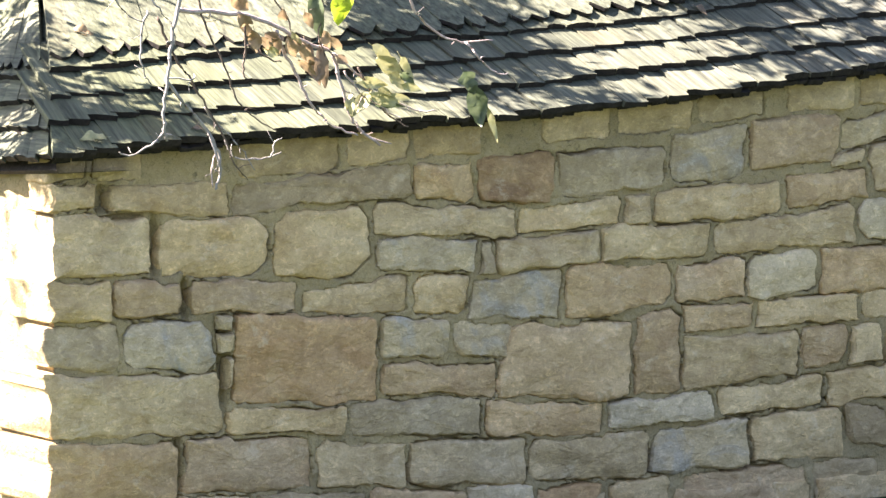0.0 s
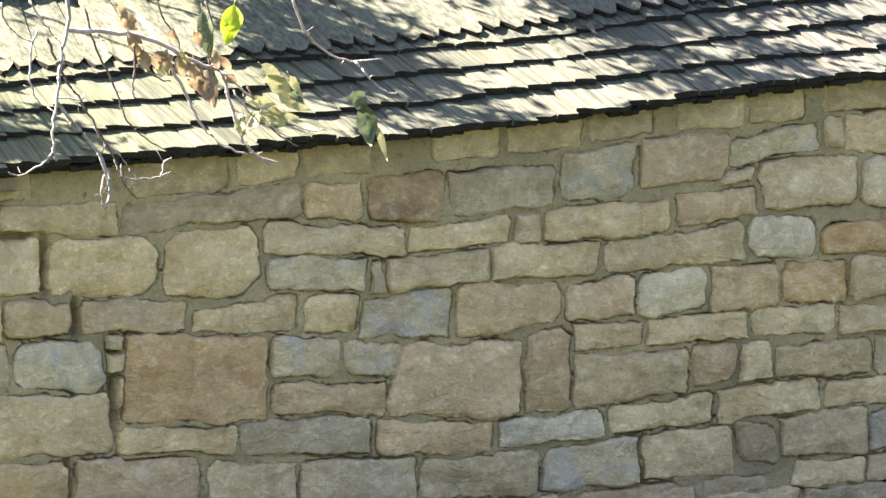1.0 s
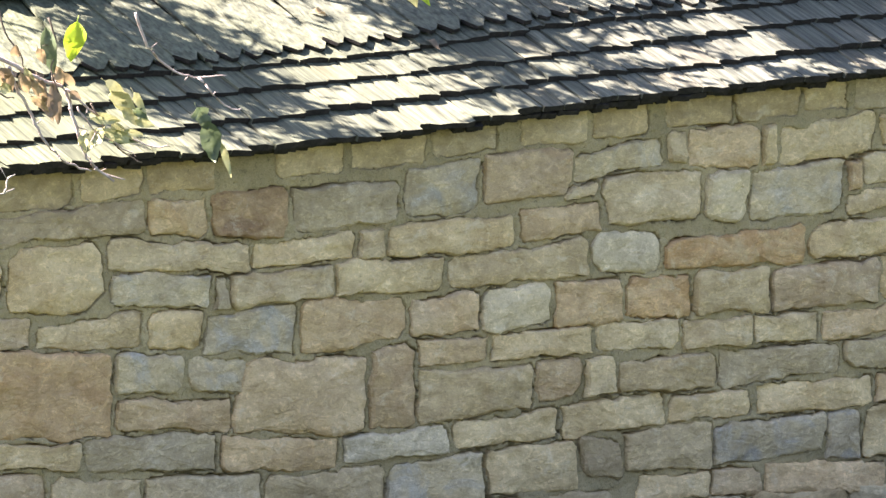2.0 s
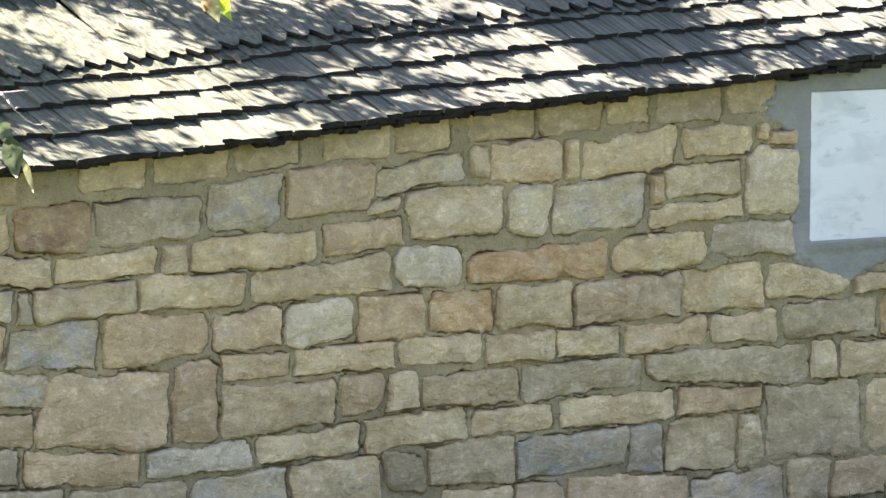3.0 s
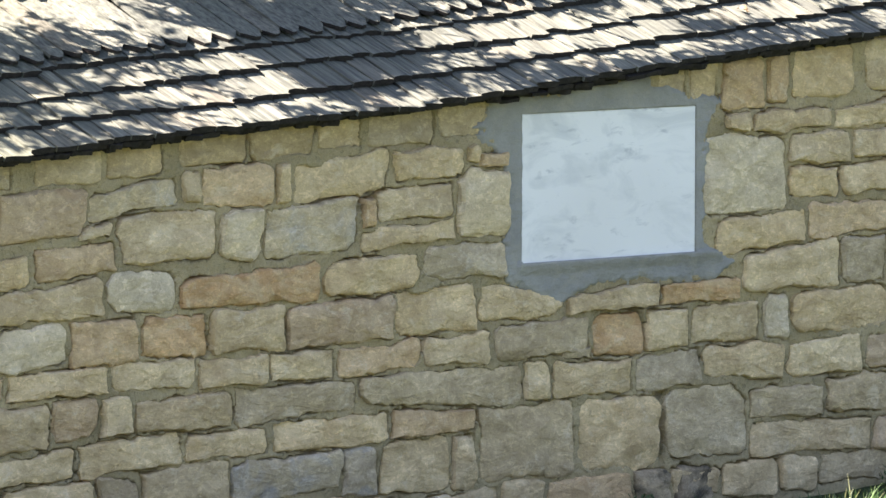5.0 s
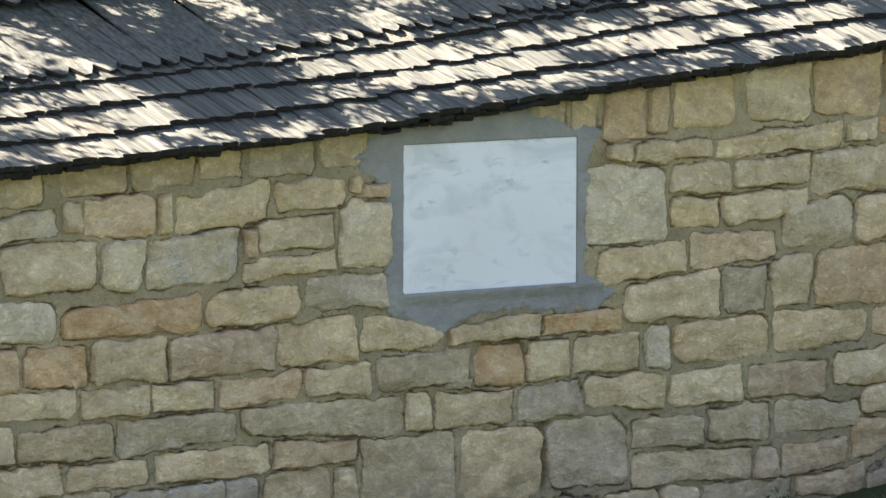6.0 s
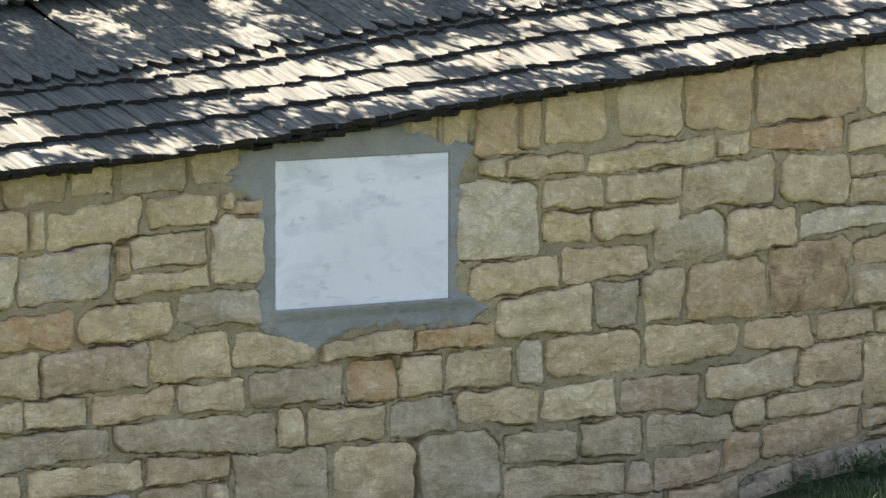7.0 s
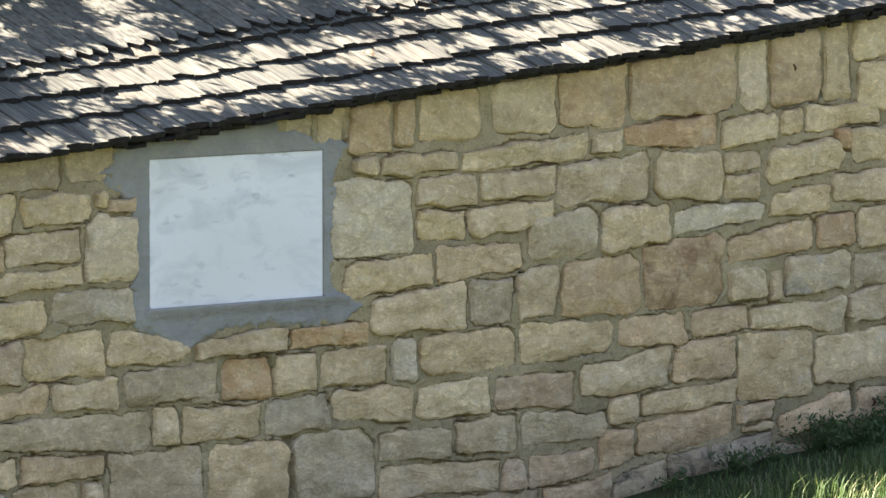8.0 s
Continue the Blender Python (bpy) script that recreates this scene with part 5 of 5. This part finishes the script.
def build_weed(x, y, spread, tall, count, seed):
    rng = random.Random(seed)
    z = ground_height(x, y)
    weed = tagged(new("weed"), "low dark green weed growing against the stones", "weed", "weeds at the wall foot")
    weed.location = (x, y, z)
    bm = bmesh.new()
    ends = []
    for k in range(count):
        a = rng.uniform(0, 6.28)
        p = Vector((math.cos(a) * spread * rng.random(), -abs(math.sin(a)) * 0.10 * rng.random(), tall * rng.uniform(0.3, 1.0)))
        tube(bm, [(p.x * 0.2, p.y * 0.2, 0), (p.x * 0.6, p.y * 0.6, p.z * 0.7), p], 0.0022, 0.001, 4)
        ends.append(p)
    part("stem", bm, WEED, weed)
    verts, faces = [], []
    for p in ends:
        for k in range(9):
            q = p + Vector((rng.gauss(0, 0.022), rng.gauss(0, 0.016), rng.gauss(0, 0.02)))
            add_leaves(verts, faces, q, rng.uniform(0.008, 0.02), rng)
    me = bpy.data.meshes.new("mesh")
    me.from_pydata([tuple(v) for v in verts], [], faces)
    me.materials.append(WEED)
    ob = new("foliage", me)
    ob.parent = weed


build_weed(9.25, -0.05, 0.22, 0.16, 40, 1)
build_weed(9.55, -0.07, 0.25, 0.12, 36, 2)
build_weed(8.95, -0.06, 0.14, 0.06, 14, 3)
build_weed(7.5, -0.05, 0.12, 0.07, 16, 4)
build_weed(6.05, -0.06, 0.16, 0.09, 20, 5)
build_weed(9.78, -0.10, 0.26, 0.20, 60, 7)
build_weed(9.45, -0.16, 0.30, 0.12, 50, 8)
build_weed(8.70, -0.10, 0.16, 0.07, 22, 9)
build_weed(10.05, -0.12, 0.25, 0.22, 50, 10)
build_weed(8.35, -0.05, 0.12, 0.05, 12, 6)


def build_iron_stub(x, z, size, seed):
    """A rusted iron stub left in a stone: a bent rod in a stained socket."""
    rng = random.Random(seed)
    bm = bmesh.new()
    tube(bm, smooth_line([(0, 0.02, 0.35 * size), (0.1 * size, -0.012, 0.3 * size), (0.2 * size, -0.016, -0.1 * size), (0.15 * size, 0.015, -0.5 * size)]), 0.005, 0.004, 7)
    bmesh.ops.create_icosphere(bm, subdivisions=2, radius=0.012, matrix=Matrix.Translation((0.02, 0.0, 0.1 * size)) @ Matrix.Diagonal((1, 0.5, 1.3, 1)))
    ob = part("iron_stub", bm, RUSTY, None, "", True)
    ob.location = (x, -0.004, z)
    tagged(ob, "short bent stub of rusty iron in a wall stone", "iron", "iron stubs in the wall")


RUSTY = bark_material("rusty_iron", (0.07, 0.035, 0.02), (0.15, 0.07, 0.035))
build_iron_stub(9.14, 1.80, 0.07, 1)
build_iron_stub(9.66, 0.29, 0.05, 2)


fallen_leaf(0.41, 0.757, 0.10, 0.055, 0.6, BROWN, "curled tan dead leaf lying on grey shingles")
fallen_leaf(0.125, 0.066, 0.10, 0.050, 1.4, PALE, "pale dead leaf lying on the lowest shingles")
fallen_leaf(0.54, 0.056, 0.045, 0.024, 1.2, RUST, "small brown dead leaf on the lowest shingles")
fallen_leaf(2.964, 0.53, 0.08, 0.035, 0.1, RUST, "dark brown dead leaf caught under pointed shingles")
fallen_leaf(6.79, 0.283, 0.05, 0.03, 0.5, BROWN, "small tan dead leaf on weathered shingles")
fallen_leaf(2.62, 0.83, 0.07, 0.04, 1.0, BROWN, "tan dead leaf lying on pointed shingles")


lay_shingles()
